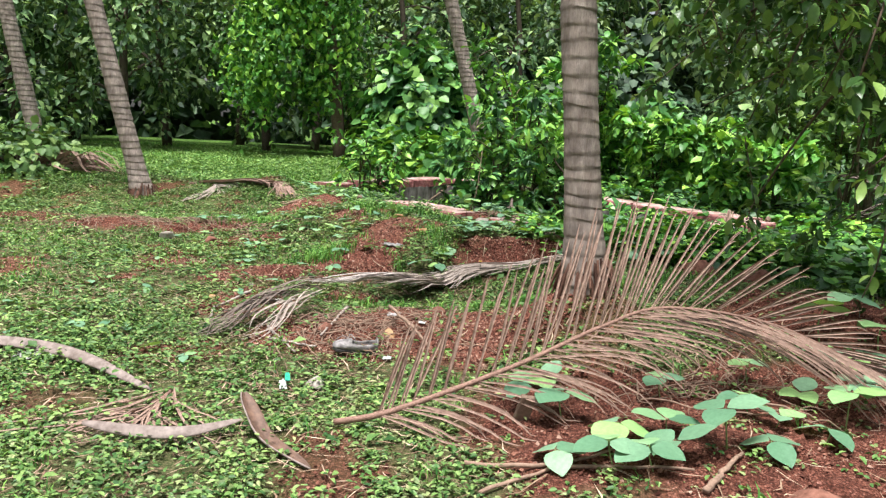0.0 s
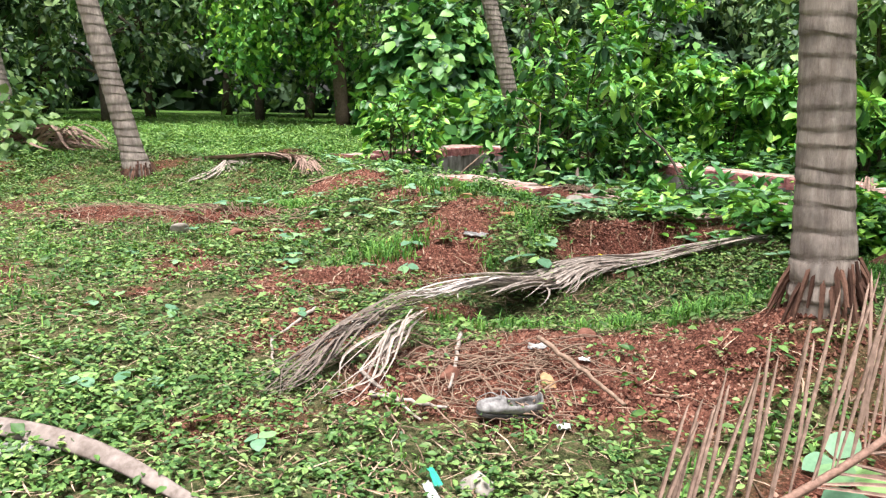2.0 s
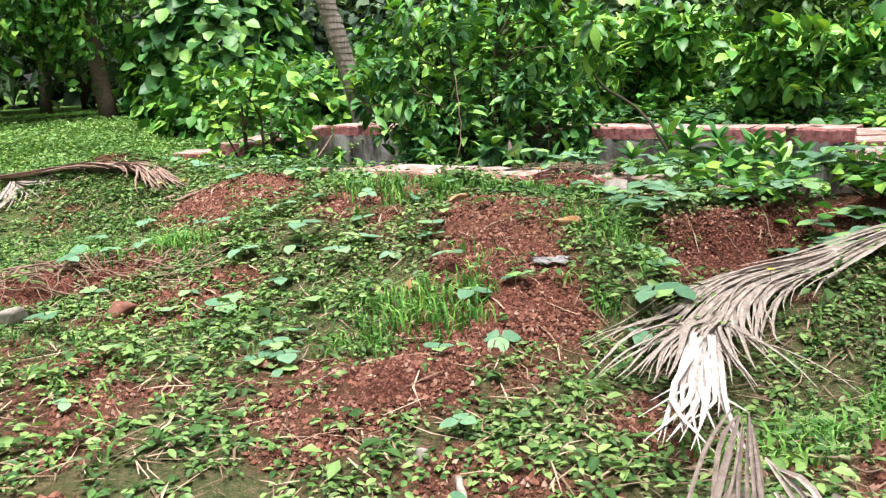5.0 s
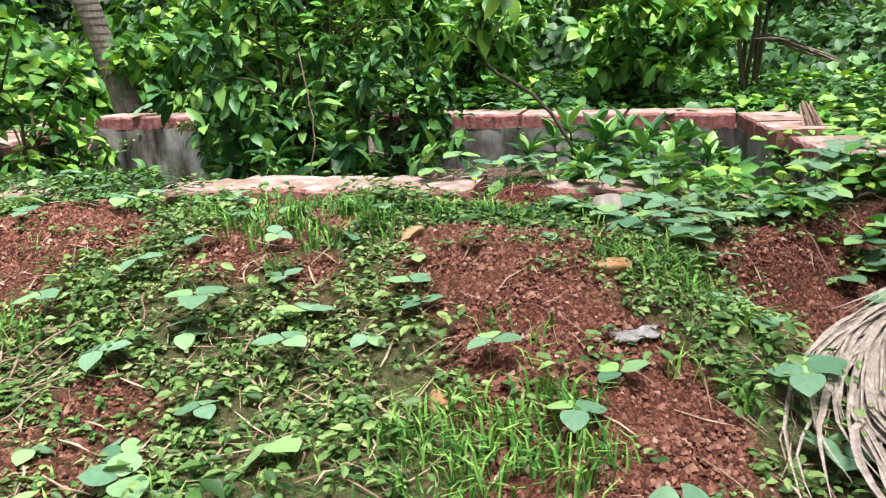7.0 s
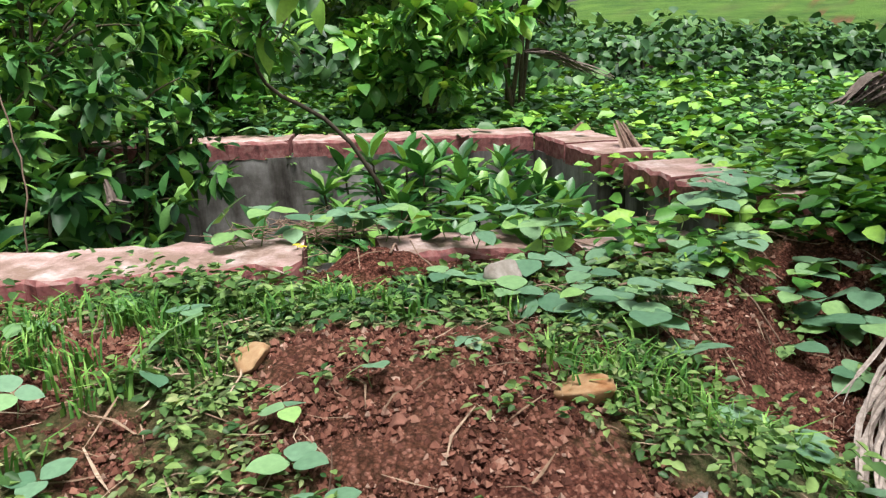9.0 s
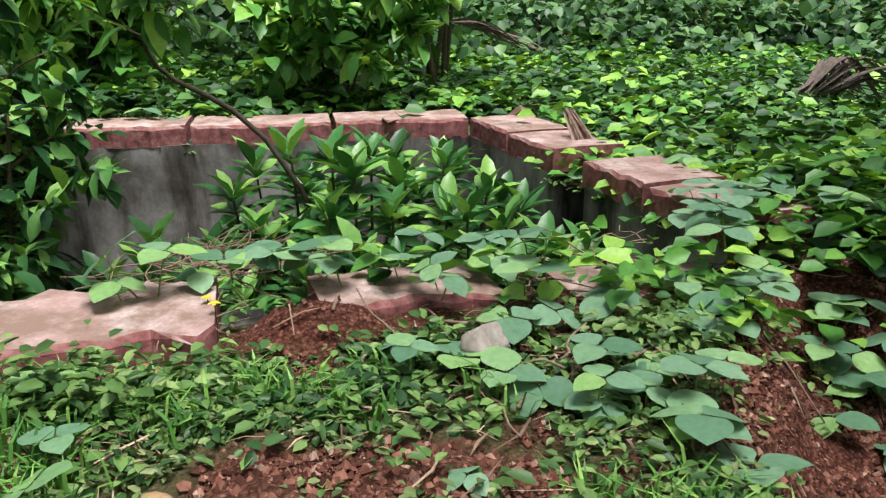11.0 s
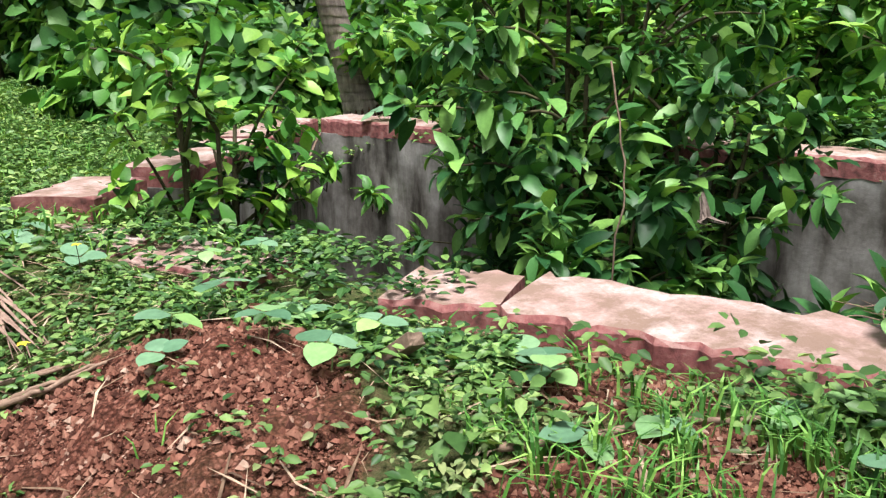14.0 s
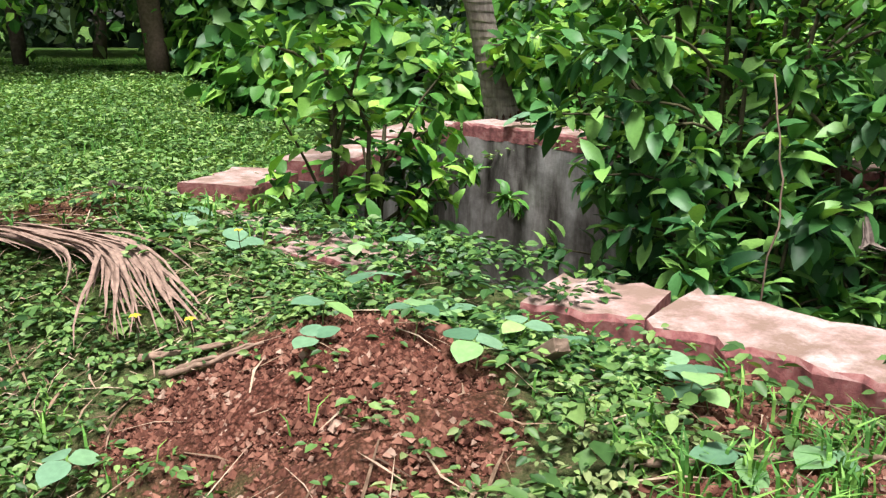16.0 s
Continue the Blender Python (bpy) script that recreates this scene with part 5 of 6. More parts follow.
frond_bundle("hanging_frond", "dry frond strands hanging into the tank gap", (3.0, 8.7, 0.68), (2.72, 8.25, -0.1), 26, 0.025, M_DRY, 0.16, 0.12, 0.0, 0.03, False)
frond_bundle("hanging_frond", "dry frond caught in the creeper", (4.75, 10.1, 1.05), (5.35, 9.5, 0.78), 26, 0.04, M_DRY_DARK, 0.3, 0.3, 0.0, 0.05, False)
frond_bundle("hanging_frond", "withered leaf strands hanging from the shrub", (0.95, 10.75, 0.55), (0.9, 10.62, 0.05), 5, 0.026, M_DRY_DARK, 0.14, 0.1, 0.0, 0.02, False)
frond_bundle("frond_heap", "dry frond tangle beyond the tank end", (3.5, 7.6, 0.75), (4.6, 7.0, 0.6), 34, 0.03, M_DRY_DARK, 0.5, 0.4, 0.0, 0.2, False)


def spathe(points, width, label, up=(0, 0, 1), deep=0.24):
    """A woody palm spathe: a long curved trough with thick walls."""
    p = bezier(points, 22)
    o = p[0].copy()
    tg = unit(np.gradient(p, axis=0))
    s = unit(np.cross(tg, np.asarray(up, float)))
    nn = np.cross(s, tg)
    k = np.linspace(0, 1, 22)
    w = width * np.maximum(np.sin(np.clip(k * 0.97 + 0.03, 0, 1) * math.pi) ** 0.45, 0.12)
    v, ring = [], 14
    for i in range(22):
        arc = np.linspace(-1.25, 1.25, 7)
        for a in arc:
            v.append(p[i] - o + s[i] * math.sin(a) * w[i] / 2 + nn[i] * (1 - math.cos(a)) * w[i] * deep * 1.6)
        for a in arc[::-1]:
            v.append(p[i] - o + s[i] * math.sin(a) * (w[i] / 2 - 0.004) + nn[i] * ((1 - math.cos(a)) * w[i] * deep * 1.6 + 0.006))
    f = [(i * ring + m, i * ring + (m + 1) % ring, (i + 1) * ring + (m + 1) % ring, (i + 1) * ring + m) for i in range(21) for m in range(ring)]
    ix = [0 if m < 7 or m == 13 else 1 for i in range(21) for m in range(ring)]
    me = make_mesh("palm_spathe", v, np.array(f), [M_SPATHE, M_SPATHE_IN], True, ix)
    ob = tagged(new("palm_spathe", me), label, "palm spathe")
    ob.location = o
    return ob


spathe([(-2.75, 4.78, 0.07), (-2.3, 4.72, 0.08), (-1.86, 4.52, 0.08), (-1.37, 4.18, 0.03)], 0.075, "long grey dry palm spathe lying in weeds", (0.2, 0.6, -0.8), 0.1)
spathe([(-1.5, 3.72, 0.03), (-1.27, 3.64, 0.04), (-1.05, 3.62, 0.05), (-0.84, 3.76, 0.06)], 0.06, "curved grey palm spathe lying in weeds", (0.1, 0.7, -0.7), 0.1)
spathe([(-0.86, 3.86, 0.14), (-0.81, 3.77, 0.09), (-0.71, 3.63, 0.02), (-0.5, 3.46, -0.02)], 0.085, "upturned brown hooked palm spathe", (0.55, -0.5, 0.7))


def stone(place, size, mat, label, name="stone", seed=0.0, sink=0.3):
    bm = bmesh.new()
    bmesh.ops.create_icosphere(bm, subdivisions=3, radius=1)
    r2 = random.Random(int(seed * 97))
    cuts = [(Vector((r2.gauss(0, 1), r2.gauss(0, 1), r2.gauss(0, 1))).normalized(), r2.uniform(0.42, 0.74)) for _ in range(11)]
    for v in bm.verts:
        c = v.co * (1 + 0.1 * noise.noise(v.co * 1.6 + Vector((seed, 3, 1))))
        for n_, d_ in cuts:
            over = c.dot(n_) - d_
            if over > 0:
                c = c - n_ * over
        c = c * (1 + 0.09 * noise.noise(c * 5 + Vector((seed, 0, 7))))
        v.co = Vector((c.x * size[0], c.y * size[1], c.z * size[2])) * 0.6
    me = bpy.data.meshes.new(name)
    bm.to_mesh(me)
    bm.free()
    me.materials.append(mat)
    me.polygons.foreach_set("use_smooth", [True] * len(me.polygons))
    ob = tagged(new(name, me), label, "stone")
    x, y = place
    ob.location = (x, y, gz(x, y) + size[2] * (0.5 - sink))
    ob.rotation_euler = (0.1, 0.05, seed * 2.1)
    return ob


stone((-0.15, 7.8), (0.13, 0.1, 0.09), M_STONE_YELLOW, "ochre yellow broken stone on red soil", seed=1.0)
stone((-0.42, 8.55), (0.16, 0.11, 0.07), M_STONE_YELLOW, "flat ochre stone on red soil", seed=2.0)
stone((0.45, 8.27), (0.16, 0.12, 0.13), M_STONE_PALE, "pale grey rounded stone in grass", seed=3.0, sink=0.2)
stone((-0.98, 7.72), (0.09, 0.08, 0.07), M_STONE_YELLOW, "small tan stone on the soil heap", seed=4.0)
stone((-2.63, 8.3), (0.14, 0.12, 0.1), M_STONE_PALE, "pale stone in the weeds", seed=5.0)
stone((-2.17, 8.2), (0.16, 0.11, 0.09), M_STONE_RED, "broken red laterite block", seed=6.0)
stone((-1.67, 7.36), (0.1, 0.08, 0.06), M_STONE_RED, "small reddish stone among weeds", seed=7.0)
stone((-1.4, 6.42), (0.05, 0.045, 0.05), M_STONE_PALE, "small pale pebble on bare soil", seed=8.0)
stone((-1.58, 6.02), (0.08, 0.07, 0.06), M_STONE_YELLOW, "small tan stone on bare soil", seed=9.0)
stone((-1.1, 6.02), (0.09, 0.07, 0.06), M_STONE_PALE, "small pale stone by the dry frond", seed=10.0)
stone((2.25, 6.1), (0.3, 0.2, 0.17), M_STONE_RED, "brown laterite block on the bank", "laterite_block", 11.0, 0.25)
stone((1.97, 6.5), (0.34, 0.22, 0.2), M_STONE_RED, "worn laterite block on the bank", "laterite_block", 12.0, 0.25)
stone((-0.28, 5.12), (0.1, 0.07, 0.07), M_STONE_YELLOW, "small orange stone by the roots", seed=13.0)
stone((-0.68, 5.2), (0.13, 0.08, 0.08), M_STONE_RED, "dark red stone among roots", seed=14.0)
stone((0.0, 5.75), (0.1, 0.09, 0.07), M_STONE_RED, "red stone on the soil heap", seed=15.0)
stone((1.38, 3.2), (0.32, 0.26, 0.15), M_STONE_RED, "crumbling lump of red laterite", "laterite_lump", 16.0, 0.55)
stone((0.08, 8.98), (0.1, 0.09, 0.08), M_STONE_YELLOW, "tan stone in the grass", seed=17.0)
stone((-1.69, 12.45), (0.16, 0.14, 0.12), M_STONE_PALE, "pale stone at the field's edge", seed=18.0)
stone((-0.62, 4.42), (0.11, 0.1, 0.08), M_STONE_PALE, "round tan stone in the weeds", seed=19.0)
for k in range(46):
    h = HEAPS[int(rng.integers(0, 13))]
    a, r = rng.uniform(0, 6.28), rng.uniform(0.1, 0.95)
    q = rng.uniform(0.02, 0.05)
    tagged(stone((h[0] + math.cos(a) * h[2] * r, h[1] + math.sin(a) * h[3] * r), (q * 1.2, q, q * 0.8), M_STONE_RED, "small loose stone on red soil", seed=20.0 + k), group="loose stones on the soil")


def old_shoe():
    x, y = -0.47, 4.9
    t = thing("old_shoe", (x, y, gz(x, y) + 0.01), "grubby white canvas shoe with a dark sole", "shoe")
    t.rotation_euler = (0.15, 0.16, radians(14))
    t.scale = (0.85, 0.85, 0.85)
    prof = [(-0.14, 0.045, 0.085), (-0.125, 0.07, 0.105), (-0.09, 0.08, 0.095), (-0.045, 0.076, 0.075), (0.0, 0.078, 0.07), (0.035, 0.086, 0.072), (0.08, 0.096, 0.056), (0.115, 0.09, 0.044), (0.14, 0.062, 0.034), (0.15, 0.025, 0.022)]
    v, n = [], 16
    for px, w, h in prof:
        for m in range(n):
            a = 2 * math.pi * m / n
            zz = 0.5 * h + 0.5 * h * math.sin(a)
            v.append((-px, w / 2 * math.cos(a) * (1.0 if zz < h * 0.6 else 0.92) + rng.normal(0, 0.0015), 0.016 + zz + rng.normal(0, 0.0015)))
    f = [(i * n + m, i * n + (m + 1) % n, (i + 1) * n + (m + 1) % n, (i + 1) * n + m) for i in range(len(prof) - 1) for m in range(n) if not (0 < i < 5 and 1 <= m <= 6)]
    me = make_mesh("upper", v, [np.array(f), np.array([list(range(n))[::-1]]), np.array([[(len(prof) - 1) * n + m for m in range(n)]])], M_CANVAS, True)
    up = part("upper", me, t, "creased grey-white canvas upper")
    so = up.modifiers.new("thick", "SOLIDIFY")
    so.thickness = 0.004
    v = []
    for z, k in ((0.0, 0.96), (0.004, 1.03), (0.018, 1.03), (0.021, 0.98)):
        ring = [(-px, s * w / 2 * k, z) for s, seq in ((1, prof), (-1, prof[::-1])) for px, w, h in seq]
        v += ring
    r = len(prof) * 2
    f = [(i * r + m, i * r + (m + 1) % r, (i + 1) * r + (m + 1) % r, (i + 1) * r + m) for i in range(3) for m in range(r)]
    part("sole", make_mesh("sole", v, [np.array(f), np.array([list(range(r))[::-1], [3 * r + m for m in range(r)]])], M_RUBBER), t, "dark rubber sole")
    lace = bezier([(-0.02, -0.03, 0.1), (-0.05, 0.02, 0.112), (-0.07, -0.02, 0.1), (-0.1, 0.025, 0.09), (-0.13, 0.08, 0.03)], 18)
    part("lace", Soup().add(*tube(lace, 0.0025, 5)).mesh("lace", M_CANVAS, True), t)


old_shoe()


def twig(points, r, mat, label, name="stick", r2=None):
    line = bezier(points, 14)
    line[:, 2] = np.maximum(line[:, 2], ground(line[:, 0], line[:, 1]) + r * 0.8)
    line += rng.normal(0, r * 0.25, line.shape)
    o = line[0].copy()
    ob = tagged(new(name, Soup().add(*tube(line - o, np.linspace(r, r2 or r * 0.5, 14), 6)).mesh(name, mat, True)), label, "stick" if name == "stick" else name)
    ob.location = o
    return ob


def lying(a, b, r, label, mat=None, lift=0.02):
    a3 = (a[0], a[1], gz(*a) + lift)
    b3 = (b[0], b[1], gz(*b) + lift)
    m3 = tuple((p + q) / 2 for p, q in zip(a3, b3))
    return twig([a3, m3, b3], r, mat or M_DRY_PALE, label)


lying((-1.35, 6.25), (-1.5, 5.75), 0.012, "pale split frond stick on soil")
lying((-1.5, 5.78), (-1.45, 5.5), 0.01, "pale frond stick on soil")
lying((-0.6, 5.75), (-0.68, 5.05), 0.012, "pale straight stick on the soil heap", lift=0.05)
lying((-1.0, 5.1), (-0.7, 4.95), 0.012, "pale stick among roots")
lying((-1.05, 5.35), (-0.8, 4.85), 0.01, "pale stick among roots")
lying((-0.9, 9.25), (0.1, 9.1), 0.011, "brown stick lying in the grass", M_ROOT)
lying((-0.95, 8.75), (-0.55, 9.25), 0.007, "thin tan stem lying in the grass", M_ROOT)
lying((0.1, 3.5), (1.0, 3.45), 0.012, "grey dry stick on red soil", M_ROOT)
lying((0.15, 3.3), (0.75, 3.62), 0.01, "grey dry stick on red soil", M_ROOT)
lying((1.0, 3.3), (1.25, 3.6), 0.016, "grey dry stick on red soil", M_ROOT)
lying((-2.14, 11.95), (-1.82, 12.4), 0.022, "dark charred board edge by the slabs", M_WOODS_BARK, 0.12)
for k in range(4):
    a = rng.uniform(0, 6.28)
    lying((-1.6 + 0.3 * math.cos(a), 10.3 + 0.25 * math.sin(a)), (-1.6 + 0.3 * math.cos(a) + 0.25, 10.2 + 0.2 * math.sin(a)), 0.009, "pale root end on the soil heap", M_ROOT)


def root_tangle(name, place, spread, n, label, low=-9.0, thick=1.0):
    """A mat of thin dry roots."""
    x0, y0 = place
    z0 = max(gz(x0, y0), low)
    t = thing(name, (x0, y0, z0), label, "roots")
    o = np.array([x0, y0, z0])
    for k in range(n):
        p = np.array([x0 + rng.normal(0, spread[0]), y0 + rng.normal(0, spread[1]), 0])
        a = rng.normal(0.3, 0.9) if rng.random() < 0.7 else rng.uniform(0, 6.28)
        pts = []
        for m in range(5):
            p = p + np.array([math.cos(a), math.sin(a), 0]) * rng.uniform(0.04, 0.11)
            a += rng.normal(0, 0.45)
            pts.append((p[0], p[1], max(gz(p[0], p[1]), low) + 0.01 + 0.05 * thick * rng.random()))
        r = rng.uniform(0.002, 0.006) * thick
        part("root", Soup().add(*tube(bezier(pts, 10) - o, np.linspace(r, r * 0.5, 10), 5)).mesh("root", M_ROOT, True), t)


root_tangle("root_tangle", (-0.6, 5.22), (0.26, 0.2), 170, "tangle of thin dry roots on the soil heap", -9.0, 0.8)
root_tangle("root_tangle", (-2.5, 8.75), (0.34, 0.13), 110, "dry roots over a red soil heap", -9.0, 0.9)
root_tangle("root_tangle", (-3.4, 8.75), (0.4, 0.18), 70, "dry roots over a red soil heap", -9.0, 0.9)
root_tangle("root_tangle", (0.56, 9.2), (0.13, 0.1), 90, "dark nest of dry vine stems on the rim", 0.44, 0.55)
root_tangle("root_tangle", (1.3, 4.35), (0.35, 0.2), 70, "dry stems under the fallen frond")
root_tangle("root_tangle", (1.1, 8.1), (0.35, 0.2), 45, "dry vine stems over the bank")
twig([(-0.3, 5.3, 0.24), (-0.2, 5.15, 0.2), (-0.12, 5.0, 0.16), (-0.05, 4.8, 0.14)], 0.012, M_ROOT, "pale knotted root on red soil", "root", 0.008)


def scrap(name, place, size, mat, label, category, lift=0.02, seed=0.0, turn=0.0):
    """A crumpled sheet lying on the ground."""
    n = 9
    x0, y0 = place
    z0 = gz(x0, y0)
    c, s = math.cos(turn), math.sin(turn)
    v = []
    for i in range(n):
        for j in range(n):
            u, w = (i / (n - 1) - 0.5) * size[0], (j / (n - 1) - 0.5) * size[1]
            edge = 1 + 0.3 * noise.noise(Vector((i * 0.7 + seed, j * 0.6, seed)))
            px, py = (u * c - w * s) * edge, (u * s + w * c) * edge
            h = lift + 0.35 * min(size) * (noise.noise(Vector((i * 0.55 + seed, j * 0.55, 2))) + 0.35)
            v.append((px, py, gz(x0 + px, y0 + py) - z0 + max(h, 0.006)))
    f = [(i * n + j, (i + 1) * n + j, (i + 1) * n + j + 1, i * n + j + 1) for i in range(n - 1) for j in range(n - 1)]
    ob = tagged(new(name, make_mesh(name, v, np.array(f), mat, True)), label, category)
    ob.location = (x0, y0, z0)
    so = ob.modifiers.new("thick", "SOLIDIFY")
    so.thickness = 0.002
    return ob


scrap("cloth_rag", (-0.4, 7.5), (0.16, 0.05), M_CANVAS, "crumpled grey rag on the soil heap", "rag", 0.02, 1.0, -0.3)
scrap("paper_scrap", (-0.28, 4.78), (0.05, 0.04), M_PLASTIC, "small torn white paper scrap", "paper", 0.02, 2.0)
scrap("paper_scrap", (-0.1, 5.3), (0.05, 0.03), M_PLASTIC, "small torn white paper scrap", "paper", 0.02, 3.0)
scrap("cloth_rag", (-0.28, 5.45), (0.08, 0.06), M_RAG, "crumpled pale rag among roots", "rag", 0.03, 4.0)
scrap("plastic_bag", (-2.12, 4.6), (0.2, 0.09), M_RAG, "flattened dirty grey-white plastic bag", "plastic bag", 0.02, 5.0)
scrap("plastic_wrapper", (-0.77, 4.33), (0.035, 0.13), M_PLASTIC, "white and green plastic wrapper", "wrapper", 0.03, 6.0, 0.2)
scrap("plastic_wrapper", (-0.76, 4.4), (0.025, 0.12), M_PLASTIC_GREEN, "green plastic wrapper in weeds", "wrapper", 0.05, 7.0, 0.2)


def timber_bit(place, size, tilt, label):
    bm = bmesh.new()
    bmesh.ops.create_cube(bm, size=1)
    bmesh.ops.subdivide_edges(bm, edges=bm.edges[:], cuts=3, use_grid_fill=True)
    for v in bm.verts:
        k = 0.06 * noise.noise(v.co * 3.1)
        v.co = Vector((v.co.x * size[0] * (1 + k), v.co.y * size[1] * (1 + 2 * k), v.co.z * size[2] * (1 + k)))
    bmesh.ops.bevel(bm, geom=[e for e in bm.edges if len(e.link_faces) == 2 and e.calc_face_angle() > 0.9], offset=0.003, segments=1, affect="EDGES")
    me = bpy.data.meshes.new("timber_offcut")
    bm.to_mesh(me)
    bm.free()
    me.materials.append(M_TIMBER)
    ob = tagged(new("timber_offcut", me), label, "wood")
    ob.location = (place[0], place[1], gz(*place) + place[2] if len(place) > 2 else gz(place[0], place[1]))
    ob.rotation_euler = tilt
    return ob


def offcut(x, y, lift, size, tilt, label):
    ob = timber_bit((x, y), size, tilt, label)
    ob.location.z += lift


offcut(0.38, 3.92, 0.05, (0.07, 0.025, 0.16), (0.35, 0.15, 0.2), "short weathered timber offcut on end in soil")
offcut(3.6, 9.2, 0.16, (0.05, 0.045, 0.22), (0.7, -0.7, 0.4), "brown stub of a cut branch on the tank corner")
offcut(-0.92, 9.75, 0.02, (0.05, 0.035, 0.2), (0.9, 0.2, 0.3), "pale rotten timber bit in creeper")


# ---- broad three-leaved vines ----
def broad_leaf(size, droop, fold):
    """One broad pointed leaf with a midrib, as local points along +y."""
    prof = [(0.0, 0.03), (0.05, 0.22), (0.15, 0.39), (0.31, 0.48), (0.49, 0.48), (0.66, 0.41), (0.82, 0.27), (0.94, 0.11), (1.0, 0.0)]
    v = []
    for y, w in prof:
        z = -droop * y * y
        for s in (-1, -0.5, 0, 0.5, 1):
            v.append((s * w * size, y * size - (0.05 * size if y == 0 and s else 0), (z + fold * abs(s) * w + 0.02 * math.sin(9 * y) * abs(s)) * size))
    f = [(i * 5 + j, i * 5 + j + 1, (i + 1) * 5 + j + 1, (i + 1) * 5 + j) for i in range(len(prof) - 1) for j in range(4)]
    return np.array(v), np.array(f)


M_VINE_STEM = plain("vine_stem", (0.1, 0.16, 0.05), (0.2, 0.26, 0.09), 0.6)


def trefoil(k):
    t = thing("vine_plant", (0, 0, 0), "vine shoot with three broad green leaves", "vine", "broad-leaved vines")
    h = 0.055 + 0.035 * (k % 3)
    stem = bezier([(0, 0, -0.03), (0.015, 0.01, h * 0.5), (0.0, 0.02, h)], 7)
    part("stem", Soup().add(*tube(stem, np.linspace(0.003, 0.002, 7), 5)).mesh("stem", M_VINE_STEM, True), t)
    for m, a in enumerate((0, 1.9 + 0.2 * k, -1.8 - 0.15 * k)):
        v, f = broad_leaf(0.105 * (1.1 if m == 0 else 0.95), 0.18 + 0.08 * m, 0.07)
        ob = part("leaf", make_mesh("leaf", v, f, M_LEAF_VINE, True), t)
        ob.matrix_basis = Matrix.Translation((0, 0.02, h)) @ Matrix.Rotation(a, 4, "Z") @ Matrix.Rotation(0.15 * (k - 1), 4, "X") @ Matrix.Translation((0, 0.012, 0))
    return t


tre = [trefoil(k) for k in range(4)]
homes = [(0.77, 3.73, 1.49), (0.57, 3.97, 1.49), (1.2, 3.66, 1.49), (1.0, 3.78, 1.35), (1.65, 3.75, 1.35), (1.4, 4.1, 1.08), (1.1, 4.25, 1.08), (1.75, 4.2, 1.08), (0.45, 3.5, 1.22), (0.85, 3.45, 1.35),
         (0.45, 4.15, 1.22), (0.55, 4.45, 1.08), (2.2, 4.4, 1.62), (2.35, 4.6, 1.62), (2.1, 4.75, 1.62), (2.45, 4.3, 1.49), (2.6, 4.8, 1.62), (2.3, 5.0, 1.49), (2.0, 4.1, 1.35),
         (0.95, 3.55, 1.4), (1.35, 3.6, 1.3), (0.7, 3.5, 1.3), (1.85, 3.95, 1.4), (1.5, 3.9, 1.1), (2.05, 4.6, 1.5), (2.25, 4.2, 1.5), (1.6, 4.45, 1.0), (0.2, 7.62, 1.2), (0.12, 7.5, 1.2), (0.25, 7.75, 1.2), (1.06, 7.5, 1.0), (0.05, 7.35, 1.1), (0.0, 7.2, 1.1), (-0.4, 8.2, 0.7), (-0.15, 7.1, 1.2), (-0.3, 6.95, 1.3), (1.0, 8.7, 1.0),
         (-1.29, 9.05, 1.0), (-1.25, 10.16, 1.1), (-1.05, 10.06, 1.00), (-0.99, 9.92, 1.00), (-1.40, 10.08, 1.00), (-1.21, 9.87, 0.90), (-0.64, 9.62, 1.15), (-0.74, 9.57, 1.00), (-1.09, 9.72, 1.00), (-0.66, 9.46, 0.90), (-1.59, 10.89, 1.00), (-1.80, 11.10, 1.00), (-0.63, 9.44, 0.80),
         (-1.15, 8.2, 1.0), (-1.0, 8.35, 1.1), (-1.4, 7.9, 1.1), (-1.6, 8.6, 1.0), (-1.3, 8.6, 1.2), (-1.75, 8.05, 1.1), (-0.85, 7.05, 0.9), (-0.3, 9.1, 0.9), (-0.15, 9.0, 0.9), (-0.75, 8.1, 0.8),
         (-2.0, 5.3, 0.8), (-2.15, 5.15, 0.7), (-1.9, 5.5, 0.7), (-1.85, 5.2, 0.6), (-2.6, 5.6, 0.8), (-2.4, 6.4, 0.8), (-1.6, 9.0, 1.0), (-2.4, 9.3, 1.1), (-0.1, 8.1, 0.6)]
for k in range(52):
    homes.append((rng.uniform(0.25, 1.9), rng.uniform(7.65, 8.6), rng.uniform(0.8, 1.2)))
for k in range(18):
    u = rng.random()
    homes.append((0.3 + 0.75 * u + rng.normal(0, 0.1), 9.3 - 0.9 * u + rng.normal(0, 0.1), rng.uniform(0.75, 1.1)))
for k in range(20):
    homes.append((rng.uniform(-2.6, -0.6), rng.uniform(7.4, 11.8), rng.uniform(0.6, 1.0)))
for k in range(26):
    homes.append((rng.uniform(-2.1, -0.3), rng.uniform(6.9, 9.2), rng.uniform(0.55, 0.95)))
for k in range(16):
    homes.append((rng.uniform(-3.5, -1.2), rng.uniform(4.5, 9.5), rng.uniform(0.45, 0.8)))
for k in range(42):
    homes.append((rng.uniform(1.2, 3.0), rng.uniform(6.5, 7.9), rng.uniform(0.9, 1.35)))
for k in range(36):
    homes.append((rng.uniform(0.8, 1.75), rng.uniform(7.2, 7.95), rng.uniform(0.9, 1.3)))
for k in range(20):
    u = rng.random()
    homes.append((1.85 + 1.0 * u + rng.normal(0, 0.12), 7.25 + 1.05 * u + rng.normal(0, 0.08) - 0.1, rng.uniform(0.9, 1.3)))
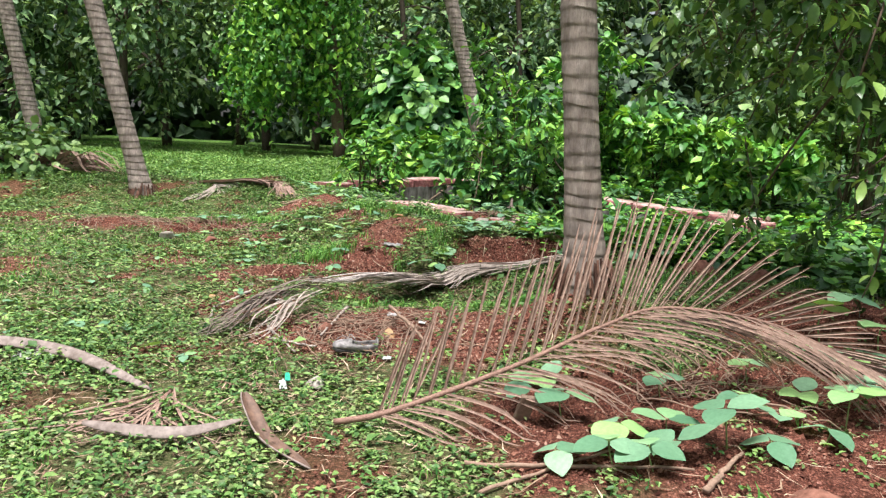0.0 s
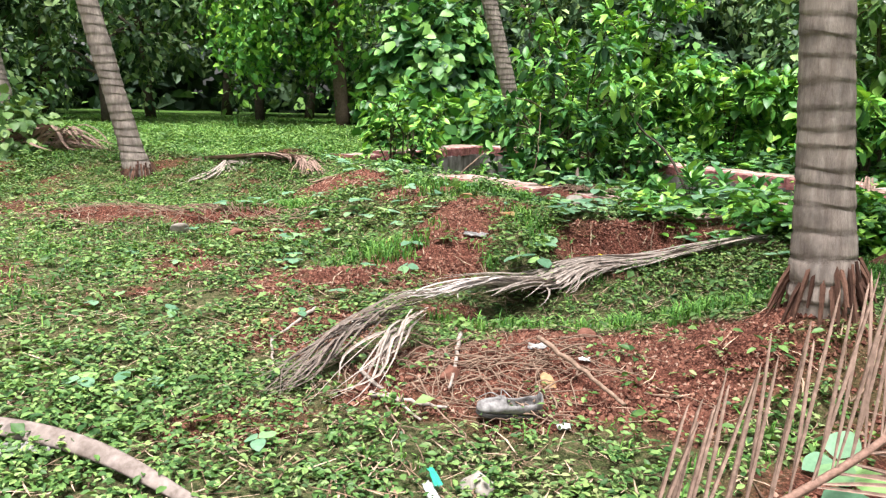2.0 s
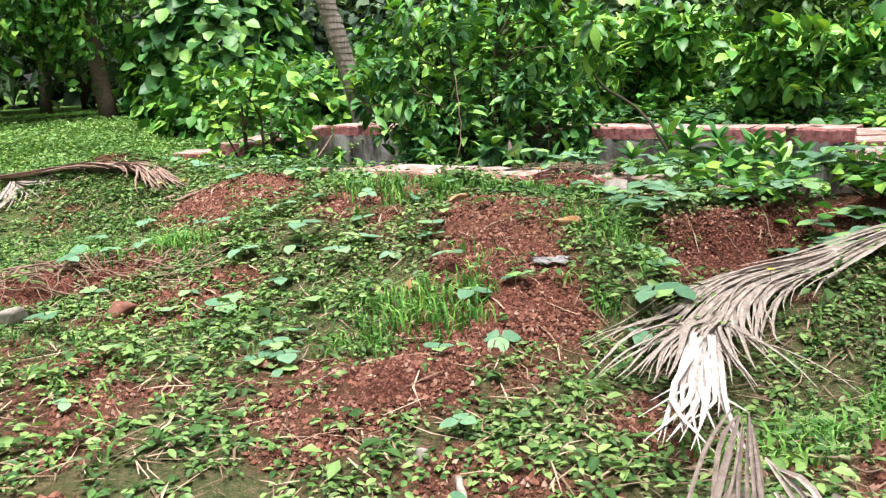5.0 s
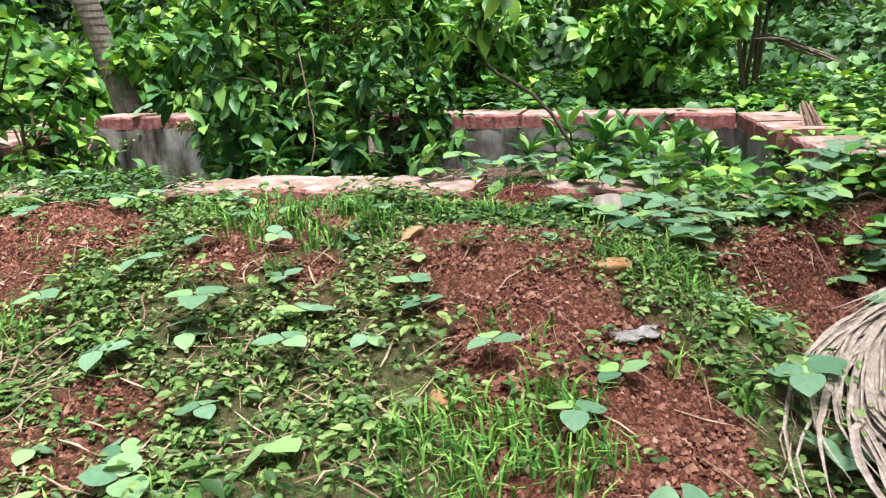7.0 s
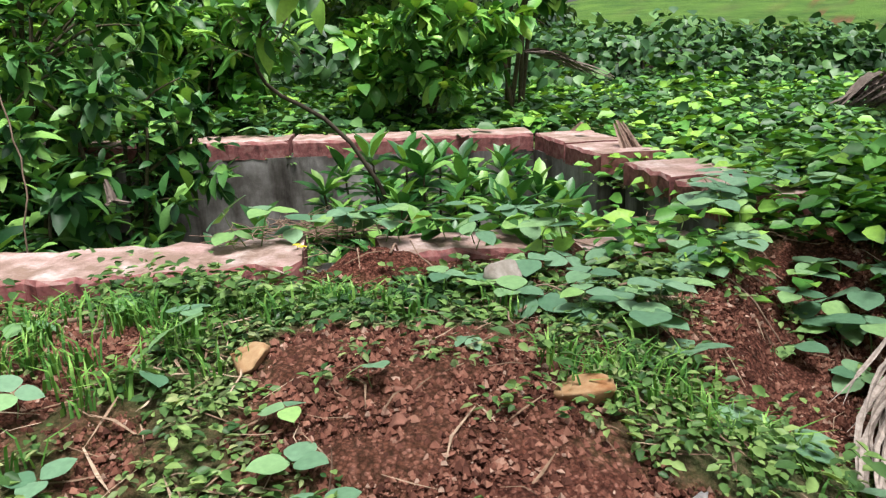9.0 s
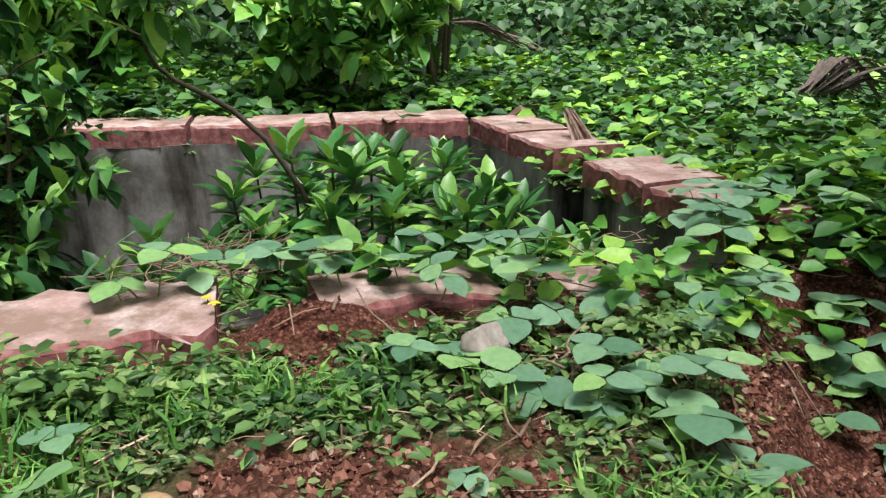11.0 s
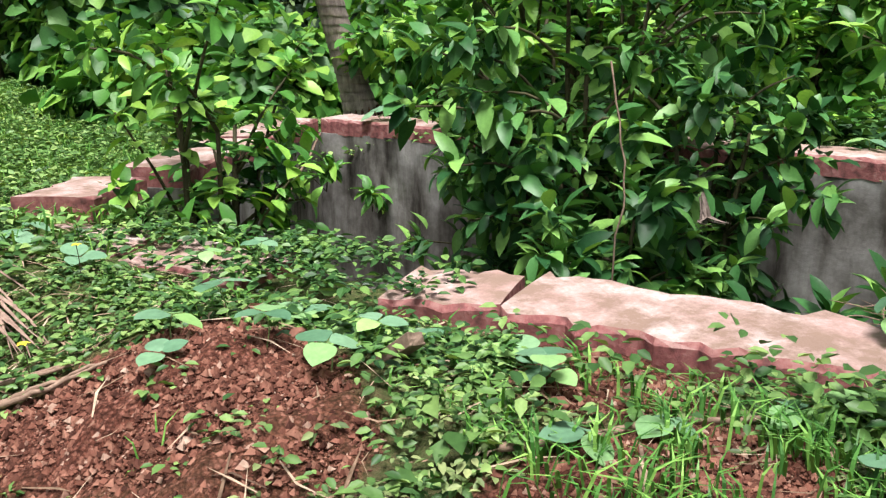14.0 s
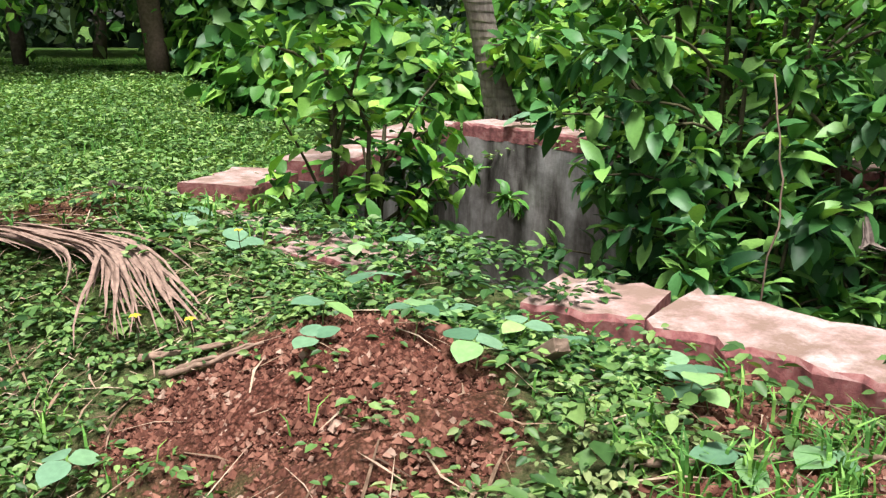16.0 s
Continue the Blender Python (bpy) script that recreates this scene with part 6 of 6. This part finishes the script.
for k in range(14):
    u = rng.random()
    homes.append((0.6 + 0.06 * rng.normal() + 2.95 * u, 14.1 - 4.6 * u, rng.uniform(0.9, 1.4)))
for k, (x, y, sc) in enumerate(homes):
    z = gz(x, y)
    if inside(np.array([x]), np.array([y]), TANK)[0]:
        continue
    if within(np.array([x]), np.array([y]), 0.42)[0]:
        z = 0.5
    m = Matrix.Translation((x, y, z)) @ Matrix.Rotation(rng.uniform(0, 6.28), 4, "Z") @ Matrix.Rotation(rng.normal(0, 0.2), 4, "X") @ Matrix.Scale(sc * (0.95 if y < 5.5 else 0.8), 4)
    if k < 4:
        tre[k].matrix_basis = m
    else:
        got = copy_thing(tre[k % 4], m)
        got.matrix_basis = m


def green_blade():
    t = thing("green_blade", (2.75, 8.33, 0.0), "single yellow-green frond strip leaning in the wall gap", "leaf strip")
    part("blade", Soup().add(*ribbon(bezier([(0, 0, -0.3), (0.02, 0.06, 0.1), (0.05, 0.16, 0.44)], 10), 0.035, (1, -1, 0.2), False)).mesh("blade", M_LEAF_FRESH), t)


green_blade()


def wall_plant(x, y, z):
    t = thing("wall_plant", (x, y, z), "small plant rooted in the cement wall", "plant", "plants on the tank wall")
    tips, wood = [], Soup()
    for k in range(3):
        e = np.array([rng.normal(0, 0.12) - 0.1, rng.normal(0, 0.12) - 0.2, rng.uniform(0.02, 0.2)])
        line = bezier([(0, 0, -0.05), e * 0.5 + (0, 0, 0.05), e], 7)
        wood.add(*tube(line, 0.004, 5))
        tips.append((line, 0.5))
    part("stem", wood.mesh("stem", M_STEM, True), t)
    v, f = leaves_on(tips, 5, 0.13, 0.45, jitter=0.02)
    part("foliage", make_mesh("foliage", v, f, M_LEAF_FRESH, True), t)


wall_plant(0.2, 14.0, 0.05)
wall_plant(0.5, 13.8, -0.1)
wall_plant(0.95, 13.15, 0.1)


def vine_strand(points, r, label):
    """A bare hanging vine stem."""
    line = bezier(points, 20)
    o = line[0].copy()
    ob = tagged(new("hanging_vine", Soup().add(*tube(line - o + rng.normal(0, 0.004, line.shape), r, 5)).mesh("hanging_vine", M_TIMBER, True)), label, "vine")
    ob.location = o


vine_strand([(0.24, 14.25, 0.42), (0.05, 13.9, 0.3), (-0.2, 13.6, 0.05), (-0.3, 13.4, -0.5), (-0.35, 13.3, -1.7)], 0.011, "pale dry vine stem arching down the wall")
vine_strand([(0.55, 10.9, 1.1), (0.5, 10.7, 0.6), (0.42, 10.65, 0.2), (0.4, 10.6, PIT)], 0.0045, "pale thin vine stem hanging from the shrub")


def flowers():
    for x, y in ((0.36, 9.02), (0.3, 8.95), (-1.75, 10.2), (-1.9, 10.3), (-1.6, 10.75), (0.35, 7.0), (0.9, 7.7), (1.2, 7.75)):
        t = thing("yellow_flower", (x, y, gz(x, y)), "tiny yellow wild flower in the weeds", "flower", "yellow flowers")
        part("stalk", Soup().add(*tube([(0, 0, -0.02), (0.004, 0, 0.06), (0, 0, 0.12)], 0.0015, 4)).mesh("stalk", M_STEM), t)
        for m in range(5):
            a = m * 1.257
            v, f = leaf_soup(np.array([[0, 0, 0.12]]), np.array([[math.cos(a), math.sin(a), 0.35]]), np.array([[0, 0, 1.0]]), np.array([0.018]), np.array([0.014]))
            part("petal", make_mesh("petal", v, f, M_FLOWER), t)


flowers()
